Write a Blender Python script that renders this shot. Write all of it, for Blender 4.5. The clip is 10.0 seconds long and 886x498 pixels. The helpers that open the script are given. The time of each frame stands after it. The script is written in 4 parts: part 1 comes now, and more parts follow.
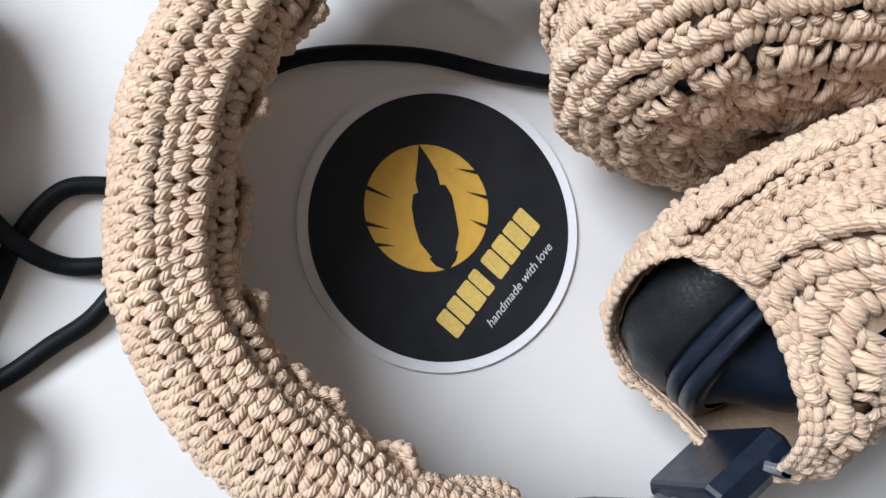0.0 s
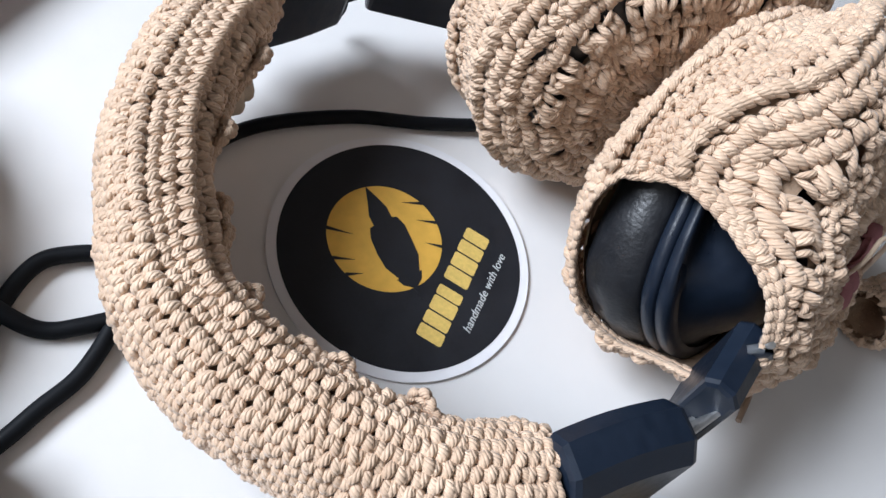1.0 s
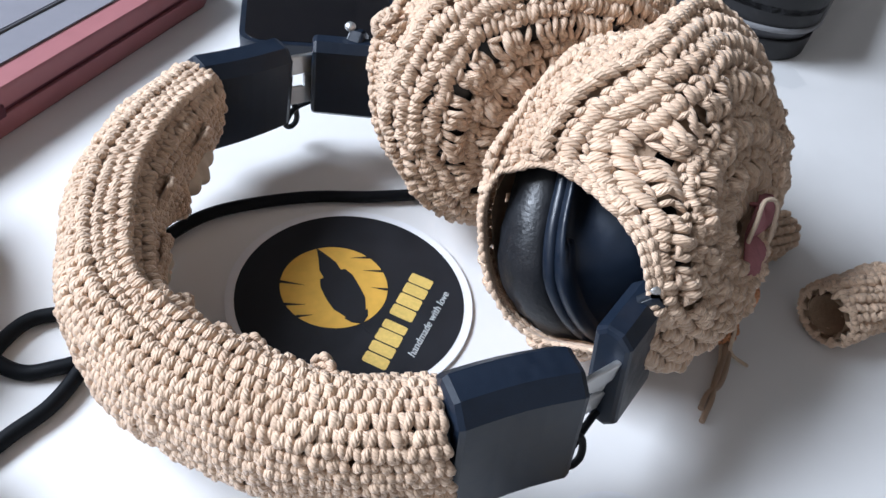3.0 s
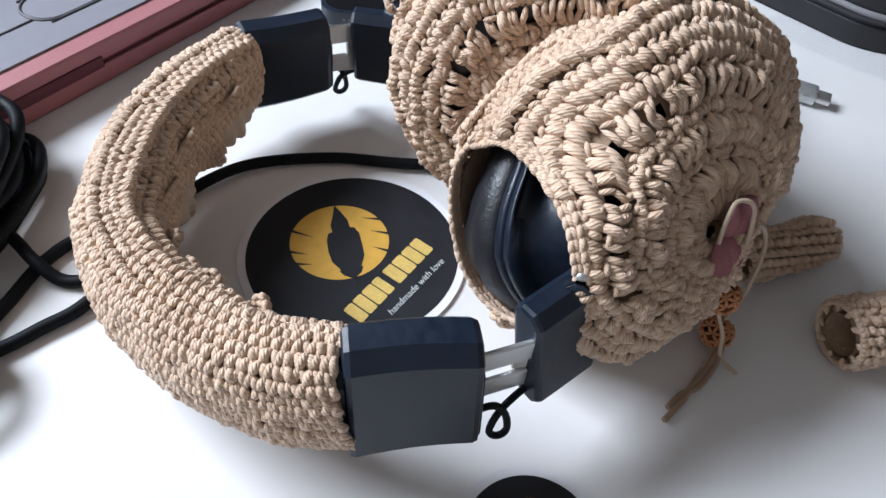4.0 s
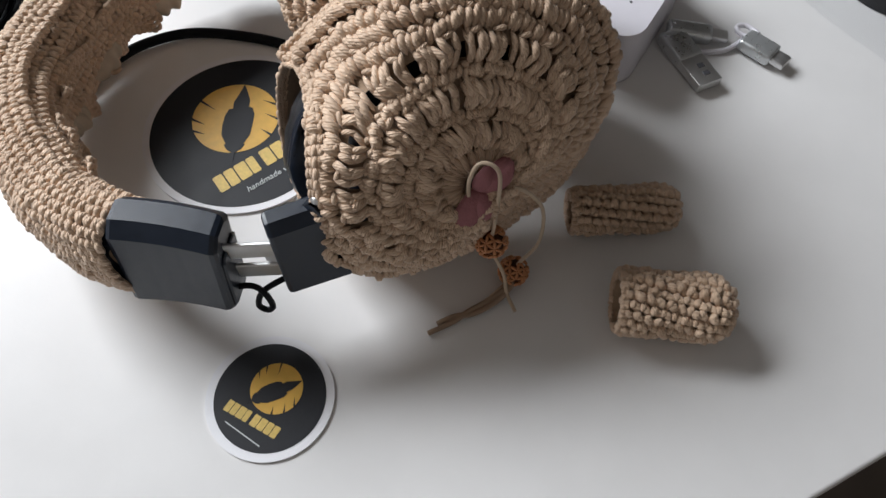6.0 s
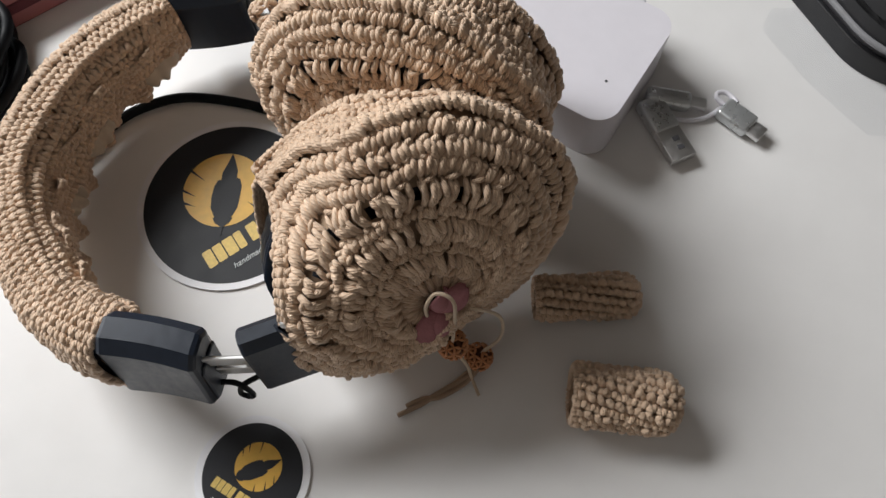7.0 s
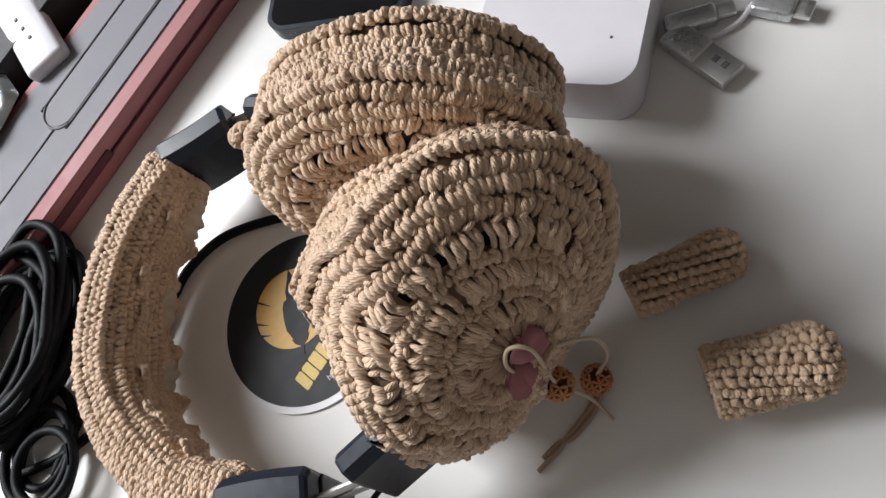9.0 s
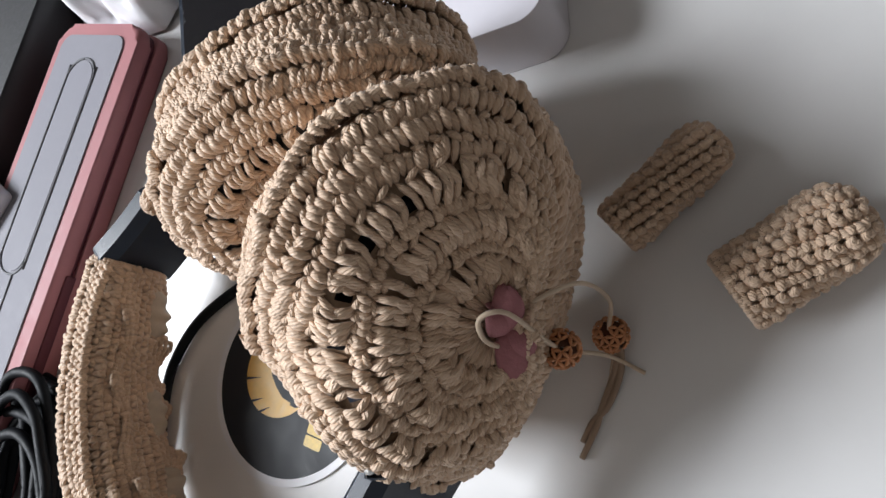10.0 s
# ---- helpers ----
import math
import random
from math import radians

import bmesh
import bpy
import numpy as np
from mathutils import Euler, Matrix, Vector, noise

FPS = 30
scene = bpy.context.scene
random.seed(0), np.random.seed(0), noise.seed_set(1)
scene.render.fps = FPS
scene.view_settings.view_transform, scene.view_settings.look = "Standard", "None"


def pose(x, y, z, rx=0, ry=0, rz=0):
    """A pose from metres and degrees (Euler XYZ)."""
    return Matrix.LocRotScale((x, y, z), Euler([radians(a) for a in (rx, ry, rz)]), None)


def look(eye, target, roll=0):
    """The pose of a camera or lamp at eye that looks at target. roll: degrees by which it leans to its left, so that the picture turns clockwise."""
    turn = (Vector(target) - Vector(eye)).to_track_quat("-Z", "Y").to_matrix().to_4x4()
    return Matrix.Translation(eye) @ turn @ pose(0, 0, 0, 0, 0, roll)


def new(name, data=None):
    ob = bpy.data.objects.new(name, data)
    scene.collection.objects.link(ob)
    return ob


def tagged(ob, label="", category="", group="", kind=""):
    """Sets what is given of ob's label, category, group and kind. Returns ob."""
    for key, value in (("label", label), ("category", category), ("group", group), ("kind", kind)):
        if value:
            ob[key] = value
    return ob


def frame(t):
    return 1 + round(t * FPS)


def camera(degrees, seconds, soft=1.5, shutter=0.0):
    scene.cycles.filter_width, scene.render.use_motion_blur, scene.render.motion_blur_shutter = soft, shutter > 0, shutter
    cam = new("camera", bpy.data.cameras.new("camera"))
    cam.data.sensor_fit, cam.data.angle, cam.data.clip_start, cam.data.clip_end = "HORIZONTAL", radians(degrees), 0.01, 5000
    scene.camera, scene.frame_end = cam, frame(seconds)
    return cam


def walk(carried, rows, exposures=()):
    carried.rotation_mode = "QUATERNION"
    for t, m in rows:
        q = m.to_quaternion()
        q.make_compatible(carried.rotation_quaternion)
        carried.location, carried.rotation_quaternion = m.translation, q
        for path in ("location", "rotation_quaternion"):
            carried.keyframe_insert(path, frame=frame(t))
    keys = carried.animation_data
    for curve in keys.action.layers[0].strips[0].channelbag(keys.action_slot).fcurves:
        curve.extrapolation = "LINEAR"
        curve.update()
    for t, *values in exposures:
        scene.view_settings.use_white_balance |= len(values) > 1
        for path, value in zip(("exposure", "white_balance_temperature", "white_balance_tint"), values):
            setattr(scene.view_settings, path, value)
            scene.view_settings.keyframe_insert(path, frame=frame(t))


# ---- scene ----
cam = camera(63.6, 10.0)
PATH = [
    (0, (-0.059, -0.016, 0.194), (0.5, 0.215, -1.713), 69.3),
    (0.5, (-0.069, -0.045, 0.19), (0.632, 0.507, -1.6), 47.4),
    (1, (-0.076, -0.073, 0.188), (0.7, 0.703, -1.484), 35.9),
    (1.5, (-0.069, -0.099, 0.187), (0.665, 0.907, -1.379), 23.6),
    (2, (-0.06, -0.115, 0.189), (0.648, 1.022, -1.297), 18.0),
    (2.5, (-0.056, -0.129, 0.187), (0.631, 1.113, -1.223), 14.8),
    (2.7, (-0.053, -0.133, 0.187), (0.62, 1.13, -1.21), 14.1),
    (3.8, (-0.003, -0.153, 0.195), (0.247, 1.189, -1.266), 6.5),
    (4, (0.011, -0.157, 0.201), (0.162, 1.146, -1.308), 5.5),
    (4.5, (0.039, -0.169, 0.201), (0.011, 1.071, -1.368), 2.2),
    (5, (0.079, -0.169, 0.211), (-0.081, 0.995, -1.409), 0.2),
    (5.5, (0.108, -0.165, 0.226), (-0.102, 0.92, -1.441), 1.2),
    (5.7, (0.116, -0.159, 0.232), (-0.099, 0.872, -1.469), 1.7),
    (6.8, (0.133, -0.103, 0.276), (-0.127, 0.609, -1.575), -4.5),
    (7, (0.133, -0.092, 0.284), (-0.116, 0.626, -1.566), -3.2),
    (7.5, (0.129, -0.071, 0.291), (-0.109, 0.596, -1.58), -2.5),
    (8, (0.128, -0.062, 0.296), (-0.211, 0.596, -1.562), -13.4),
    (8.5, (0.143, -0.056, 0.288), (-0.366, 0.596, -1.534), -34.5),
    (9, (0.156, -0.066, 0.266), (-0.461, 0.616, -1.51), -47.5),
    (9.5, (0.163, -0.073, 0.245), (-0.447, 0.67, -1.509), -53.1),
    (10, (0.166, -0.081, 0.223), (-0.511, 0.774, -1.453), -62.4),
]
EXPOSURES = [(0.0, -0.20, 5950, 10), (1.0, -0.10, 5800, 10), (2.5, 0.10, 5600, 10), (4.0, 0.03, 5700, 10), (5.0, -0.20, 5900, 10),
             (7.0, -0.34, 6550, 10), (8.0, -0.36, 6600, 10), (9.0, -0.14, 6450, 10), (10.0, 0.05, 6150, 10)]
walk(cam, [(t, look(eye, target, roll)) for t, eye, target, roll in PATH],
     exposures=EXPOSURES)
# ---------------------------------------------------------------- light
import bpy as _bpy
from mathutils import Vector as _V

world = _bpy.data.worlds.new("sky")
world.use_nodes = True
_bpy.context.scene.world = world
_wn = world.node_tree
_sky = _wn.nodes.new("ShaderNodeTexSky")
_sky.sky_type = 'NISHITA'
_sky.sun_disc = False
_sky.sun_elevation = math.radians(40)
_sky.sun_rotation = math.radians(-56)
_wn.links.new(_sky.outputs["Color"], _wn.nodes["Background"].inputs["Color"])
_wn.nodes["Background"].inputs["Strength"].default_value = 0.08
# daylight in the window's opening
_a = math.radians(41.3)
_we, _wm, _wz = -1.02, 1.695, 1.52
_lp = _V((math.cos(_a) * _we - math.sin(_a) * _wm, math.sin(_a) * _we + math.cos(_a) * _wm, _wz))
_ld = _bpy.data.lights.new("window_daylight", 'AREA')
_ld.shape = 'RECTANGLE'
_ld.size, _ld.size_y = 1.50, 0.86
_ld.energy = 132.0
_ld.color = (0.97, 0.985, 0.99)
_lo = new("window_daylight", _ld)
_lo.matrix_world = look(_lp, _V((_lp.x + math.sin(_a), _lp.y - math.cos(_a), _lp.z - 0.80)))
# ---------------------------------------------------------------- helpers
import bmesh, bpy, math, random
import numpy as np
from mathutils import Matrix, Vector

rng = np.random.default_rng(7)
random.seed(7)
TABLE_YAW = math.radians(41.3)
EX = Vector((math.cos(TABLE_YAW), math.sin(TABLE_YAW), 0))      # along the table's front edge
EM = Vector((-math.sin(TABLE_YAW), math.cos(TABLE_YAW), 0))     # towards the window


def em(e, m, z):
    return EX * e + EM * m + Vector((0, 0, z))


def empty(name, base):
    ob = new(name)
    ob.location = Vector(base)
    return ob


def part(name, data, material, parent=None, label=""):
    """Links a bmesh or mesh as one object, under a thing or a part; its vertices are in world metres."""
    if isinstance(data, bmesh.types.BMesh):
        me = bpy.data.meshes.new(name)
        bmesh.ops.recalc_face_normals(data, faces=data.faces[:])
        data.to_mesh(me)
        data.free()
    else:
        me = data
    if material is not None and not me.materials:
        mats = material if isinstance(material, (list, tuple)) else [material]
        for m in mats:
            me.materials.append(m)
    ob = new(name, me)
    if parent is not None:
        ob.parent = parent
        if parent.parent is None:
            ob.matrix_parent_inverse = Matrix.Translation(-parent.location)
    if label:
        tagged(ob, label)
    return ob


def smooth(me, on=True):
    me.polygons.foreach_set("use_smooth", [on] * len(me.polygons))
    return me


def mesh_of(name, verts, faces, uvs=None, mats=None, slots=None):
    me = bpy.data.meshes.new(name)
    verts = np.asarray(verts, dtype=np.float32)
    faces = np.asarray(faces, dtype=np.int32)
    n, k = faces.shape
    me.vertices.add(len(verts))
    me.vertices.foreach_set("co", verts.ravel())
    me.loops.add(n * k)
    me.loops.foreach_set("vertex_index", faces.ravel())
    me.polygons.add(n)
    me.polygons.foreach_set("loop_start", np.arange(0, n * k, k, dtype=np.int32))
    me.polygons.foreach_set("use_smooth", np.ones(n, dtype=bool))
    if mats:
        for m in mats:
            me.materials.append(m)
    if slots is not None:
        me.polygons.foreach_set("material_index", np.asarray(slots, dtype=np.int32))
    me.update(calc_edges=True)
    if uvs is not None:
        lay = me.uv_layers.new(name="UVMap")
        lay.data.foreach_set("uv", np.asarray(uvs, dtype=np.float32).ravel())
    me.validate()
    return me


def unit(a):
    return a / np.maximum(np.linalg.norm(a, axis=-1, keepdims=True), 1e-9)


class Knit:
    """Collects quads of yarn strands and plain sheets into one mesh."""

    def __init__(self):
        self.v, self.f, self.uv, self.s, self.n = [], [], [], [], 0

    def add(self, v, f, uv, slot):
        self.v.append(v)
        self.f.append(f + self.n)
        self.uv.append(uv)
        self.s.append(np.full(len(f), slot))
        self.n += len(v)

    def strands(self, p0, p1, nrm, rad, bulge, slot=0, seg=5, sides=6, sag=None):
        p0, p1, nrm = (np.asarray(a, float).reshape(-1, 3) for a in (p0, p1, nrm))
        k = len(p0)
        if k == 0:
            return
        rad = np.broadcast_to(np.asarray(rad, float), (k,))
        bulge = np.broadcast_to(np.asarray(bulge, float), (k,))
        d = unit(p1 - p0)
        side = unit(np.cross(nrm, d))
        up = unit(np.cross(d, side))
        t = np.linspace(0, 1, seg + 1)
        a = np.linspace(0, 2 * np.pi, sides, endpoint=False)
        arch = np.sin(np.pi * t)
        c = p0[:, None] + (p1 - p0)[:, None] * t[None, :, None] + nrm[:, None] * (bulge[:, None] * arch)[:, :, None]
        if sag is not None:
            c = c + side[:, None] * (np.asarray(sag)[:, None] * arch)[:, :, None]
        r = rad[:, None] * (0.10 + 0.90 * np.clip(arch, 0, 1) ** 0.36)
        ring = side[:, None, None] * np.cos(a)[None, None, :, None] + up[:, None, None] * np.sin(a)[None, None, :, None]
        v = c[:, :, None] + ring * r[:, :, None, None]
        v = v.reshape(-1, 3)
        i, j = np.meshgrid(np.arange(seg), np.arange(sides), indexing="ij")
        j2 = (j + 1) % sides
        q = np.stack([i * sides + j, i * sides + j2, (i + 1) * sides + j2, (i + 1) * sides + j], -1).reshape(-1, 4)
        u0, u1 = j / sides, (j + 1) / sides
        uv = np.stack([np.stack([u0, i / seg], -1), np.stack([u1, i / seg], -1),
                       np.stack([u1, (i + 1) / seg], -1), np.stack([u0, (i + 1) / seg], -1)], 2).reshape(-1, 4, 2)
        f = (q[None] + (np.arange(k) * (seg + 1) * sides)[:, None, None]).reshape(-1, 4)
        self.add(v, f, np.tile(uv, (k, 1, 1)).reshape(-1, 2), slot)

    def sheet(self, grid, keep, slot):
        """grid (r, c, 3); keep (r-1, c-1) says which quads stay."""
        r, c, _ = grid.shape
        i, j = np.meshgrid(np.arange(r - 1), np.arange(c - 1), indexing="ij")
        q = np.stack([i * c + j, i * c + j + 1, (i + 1) * c + j + 1, (i + 1) * c + j], -1)[keep]
        self.add(grid.reshape(-1, 3), q, np.zeros((len(q) * 4, 2)), slot)

    def stitches(self, c, T, B, N, p, h, rad, bulge, slot=0, over=0.0):
        """A row stitch: two plump strands that lean together."""
        k = len(c)
        if k == 0:
            return
        p = np.broadcast_to(np.asarray(p, float), (k,))[:, None]
        h = np.broadcast_to(np.asarray(h, float), (k,))[:, None]
        for sgn in (-1, 1):
            j = rng.normal(0, 0.06, (k, 4))
            a = c + T * p * (sgn * 0.62 + j[:, :1]) - B * h * (0.62 + over + j[:, 1:2]) - N * 0.0003
            b = c + T * p * (sgn * 0.06 + j[:, 2:3]) + B * h * (0.58 + over + j[:, 3:4])
            lift = N * rng.normal(0, 0.00025, (k, 1))
            self.strands(a + lift, b + lift + N * 0.0004, N, rad * rng.uniform(0.88, 1.12, k),
                         bulge * rng.uniform(0.8, 1.25, k), slot)

    def grains(self, c, T, B, N, p, h, rad, bulge, lean, slot=0):
        """A round of slanting grains, two to a stitch, with loose loops crossing to the next round."""
        k = len(c)
        if k == 0:
            return
        p = np.broadcast_to(np.asarray(p, float), (k,))[:, None]
        h = np.broadcast_to(np.asarray(h, float), (k,))[:, None]
        for off in (-0.27, 0.25):
            j = rng.normal(0, 0.07, (k, 4))
            a = c + T * p * (off - 0.20 * lean + j[:, :1]) - B * h * (0.62 + j[:, 1:2]) - N * 0.0003
            b = c + T * p * (off + 0.20 * lean + j[:, 2:3]) + B * h * (0.54 + j[:, 3:4]) + N * 0.0002
            lift = N * rng.normal(0, 0.00034, (k, 1))
            self.strands(a + lift, b + lift, N, rad * rng.uniform(0.92, 1.08, k), bulge * rng.uniform(0.8, 1.25, k), slot)
        # the loop that lies over the stitch's head
        j = rng.normal(0, 0.06, (k, 3))
        mid = c + B * h * (0.46 + 0.5 * j[:, :1]) + T * p * (0.1 + j[:, 2:3]) + N * 0.0001
        d = T * p * 0.46 - B * h * (0.14 * lean + j[:, 1:2])
        self.strands(mid - d, mid + d, N, rad * 0.86, bulge * 0.6, slot)

    def chain(self, pts, N, width, rad, slot=0):
        """A crocheted edge: a chain of slanting pairs along the points."""
        pts, N = np.asarray(pts, float), np.asarray(N, float)
        T = unit(np.gradient(pts, axis=0))
        S = unit(np.cross(N, T))
        step = np.linalg.norm(np.diff(pts, axis=0), axis=1).mean()
        for sgn in (-1, 1):
            self.strands(pts - T * step * 0.75 + S * sgn * width * 0.9, pts + T * step * 0.75 + S * sgn * width * 0.15,
                         N, rad * rng.uniform(0.9, 1.15, len(pts)), rad * 0.6, slot)

    def mesh(self, name, mats):
        return mesh_of(name, np.concatenate(self.v), np.concatenate(self.f), np.concatenate(self.uv), mats,
                       np.concatenate(self.s))


def spline(pts, n, closed=False):
    """Catmull-Rom through the points, n samples evenly spaced along it."""
    P = np.asarray(pts, float)
    if closed:
        Q = np.vstack([P[-1], P, P[0], P[1]])
    else:
        Q = np.vstack([2 * P[0] - P[1], P, 2 * P[-1] - P[-2]])
    out = []
    for i in range(1, len(Q) - 2):
        t = np.linspace(0, 1, 24, endpoint=False)[:, None]
        a, b, c, d = Q[i - 1], Q[i], Q[i + 1], Q[i + 2]
        out.append(0.5 * (2 * b + (c - a) * t + (2 * a - 5 * b + 4 * c - d) * t ** 2 + (3 * b - a - 3 * c + d) * t ** 3))
    out = np.vstack(out + [Q[-2][None]])
    s = np.r_[0, np.cumsum(np.linalg.norm(np.diff(out, axis=0), axis=1))]
    g = np.linspace(0, s[-1], n)
    return np.stack([np.interp(g, s, out[:, k]) for k in range(out.shape[1])], 1)


def tube_mesh(name, pts, radius, sides=10, caps=True):
    """A round cord through the points; radius a number or one for each point."""
    P = np.asarray(pts, float)
    n = len(P)
    rad = np.broadcast_to(np.asarray(radius, float), (n,))
    T = unit(np.gradient(P, axis=0))
    up = np.array([0, 0, 1.0]) if abs(T[0][2]) < 0.9 else np.array([1.0, 0, 0])
    rows = []
    x = unit(np.cross(up, T[0]))
    for i in range(n):
        x = unit(x - T[i] * (x @ T[i]))
        y = np.cross(T[i], x)
        a = np.linspace(0, 2 * np.pi, sides, endpoint=False)[:, None]
        rows.append(P[i] + rad[i] * (np.cos(a) * x + np.sin(a) * y))
    v = np.vstack(rows)
    i, j = np.meshgrid(np.arange(n - 1), np.arange(sides), indexing="ij")
    j2 = (j + 1) % sides
    f = np.stack([i * sides + j, i * sides + j2, (i + 1) * sides + j2, (i + 1) * sides + j], -1).reshape(-1, 4)
    bm = bmesh.new()
    bv = [bm.verts.new(p) for p in v]
    for q in f:
        bm.faces.new([bv[k] for k in q]).smooth = True
    if caps:
        bm.faces.new(bv[:sides])
        bm.faces.new(bv[-sides:])
    return bm


def box_bm(m, size, bevel=0.0, seg=3):
    bm = bmesh.new()
    bmesh.ops.create_cube(bm, size=1.0)
    bmesh.ops.scale(bm, vec=Vector(size), verts=bm.verts[:])
    if bevel:
        bmesh.ops.bevel(bm, geom=bm.edges[:], offset=bevel, segments=seg, profile=0.5, affect='EDGES')
    bmesh.ops.transform(bm, matrix=m, verts=bm.verts[:])
    for f in bm.faces:
        f.smooth = bevel > 0
    return bm


def prism_bm(outline, z0, z1, bevel=0.0, seg=2):
    """A closed outline in plan raised from z0 to z1, its rims rounded."""
    bm = bmesh.new()
    lo = [bm.verts.new((x, y, z0)) for x, y in outline]
    hi = [bm.verts.new((x, y, z1)) for x, y in outline]
    n = len(lo)
    bm.faces.new(lo[::-1])
    bm.faces.new(hi)
    for i in range(n):
        bm.faces.new((lo[i], lo[(i + 1) % n], hi[(i + 1) % n], hi[i]))
    if bevel:
        es = [e for e in bm.edges if abs(e.verts[0].co.z - e.verts[1].co.z) < 1e-9]
        bmesh.ops.bevel(bm, geom=es, offset=bevel, segments=seg, profile=0.5, affect='EDGES')
    for f in bm.faces:
        f.smooth = len(f.verts) == 4
    return bm


def rounded(w, d, r, n=8):
    pts = []
    for cx, cy, a0 in ((w / 2 - r, d / 2 - r, 0), (-w / 2 + r, d / 2 - r, 90), (-w / 2 + r, -d / 2 + r, 180), (w / 2 - r, -d / 2 + r, 270)):
        for k in range(n + 1):
            a = math.radians(a0 + 90 * k / n)
            pts.append((cx + r * math.cos(a), cy + r * math.sin(a)))
    return pts


def disc(r, n=96):
    return [(r * math.cos(2 * math.pi * k / n), r * math.sin(2 * math.pi * k / n)) for k in range(n)]


def moved(bm, m):
    bmesh.ops.transform(bm, matrix=m, verts=bm.verts[:])
    return bm


# ---------------------------------------------------------------- materials
def material(name, color, rough=0.5, metal=0.0, noise=0.0, scale=200.0, bump=0.0, bump_scale=None, spec=0.5, coat=0.0, dust=0.0):
    m = bpy.data.materials.new(name)
    m.use_nodes = True
    nt = m.node_tree
    b = nt.nodes["Principled BSDF"]
    b.inputs["Base Color"].default_value = (*color, 1)
    b.inputs["Roughness"].default_value = rough
    b.inputs["Metallic"].default_value = metal
    b.inputs["Specular IOR Level"].default_value = spec
    b.inputs["Coat Weight"].default_value = coat
    if noise or bump:
        tc = nt.nodes.new("ShaderNodeTexCoord")
        n1 = nt.nodes.new("ShaderNodeTexNoise")
        n1.inputs["Scale"].default_value = scale
        n1.inputs["Detail"].default_value = 5
        nt.links.new(tc.outputs["Object"], n1.inputs["Vector"])
        n2 = nt.nodes.new("ShaderNodeTexNoise")
        n2.inputs["Scale"].default_value = scale * 0.08
        n2.inputs["Detail"].default_value = 3
        nt.links.new(tc.outputs["Object"], n2.inputs["Vector"])
        mix = nt.nodes.new("ShaderNodeMath")
        mix.operation = 'ADD'
        nt.links.new(n1.outputs["Fac"], mix.inputs[0])
        nt.links.new(n2.outputs["Fac"], mix.inputs[1])
        if noise:
            mr = nt.nodes.new("ShaderNodeMapRange")
            mr.inputs["From Min"].default_value = 0.6
            mr.inputs["From Max"].default_value = 1.4
            mr.inputs["To Min"].default_value = 1 - noise
            mr.inputs["To Max"].default_value = 1 + noise
            nt.links.new(mix.outputs[0], mr.inputs["Value"])
            hs = nt.nodes.new("ShaderNodeHueSaturation")
            hs.inputs["Color"].default_value = (*color, 1)
            nt.links.new(mr.outputs["Result"], hs.inputs["Value"])
            nt.links.new(hs.outputs["Color"], b.inputs["Base Color"])
            rr = nt.nodes.new("ShaderNodeMapRange")
            rr.inputs["From Min"].default_value = 0.6
            rr.inputs["From Max"].default_value = 1.4
            rr.inputs["To Min"].default_value = max(rough - 0.12, 0.02)
            rr.inputs["To Max"].default_value = min(rough + 0.12, 1)
            nt.links.new(mix.outputs[0], rr.inputs["Value"])
            nt.links.new(rr.outputs["Result"], b.inputs["Roughness"])
        if bump:
            n3 = nt.nodes.new("ShaderNodeTexNoise")
            n3.inputs["Scale"].default_value = bump_scale or scale * 3
            n3.inputs["Detail"].default_value = 4
            nt.links.new(tc.outputs["Object"], n3.inputs["Vector"])
            bp = nt.nodes.new("ShaderNodeBump")
            bp.inputs["Strength"].default_value = bump
            bp.inputs["Distance"].default_value = 0.0005
            nt.links.new(n3.outputs["Fac"], bp.inputs["Height"])
            nt.links.new(bp.outputs["Normal"], b.inputs["Normal"])
    return m


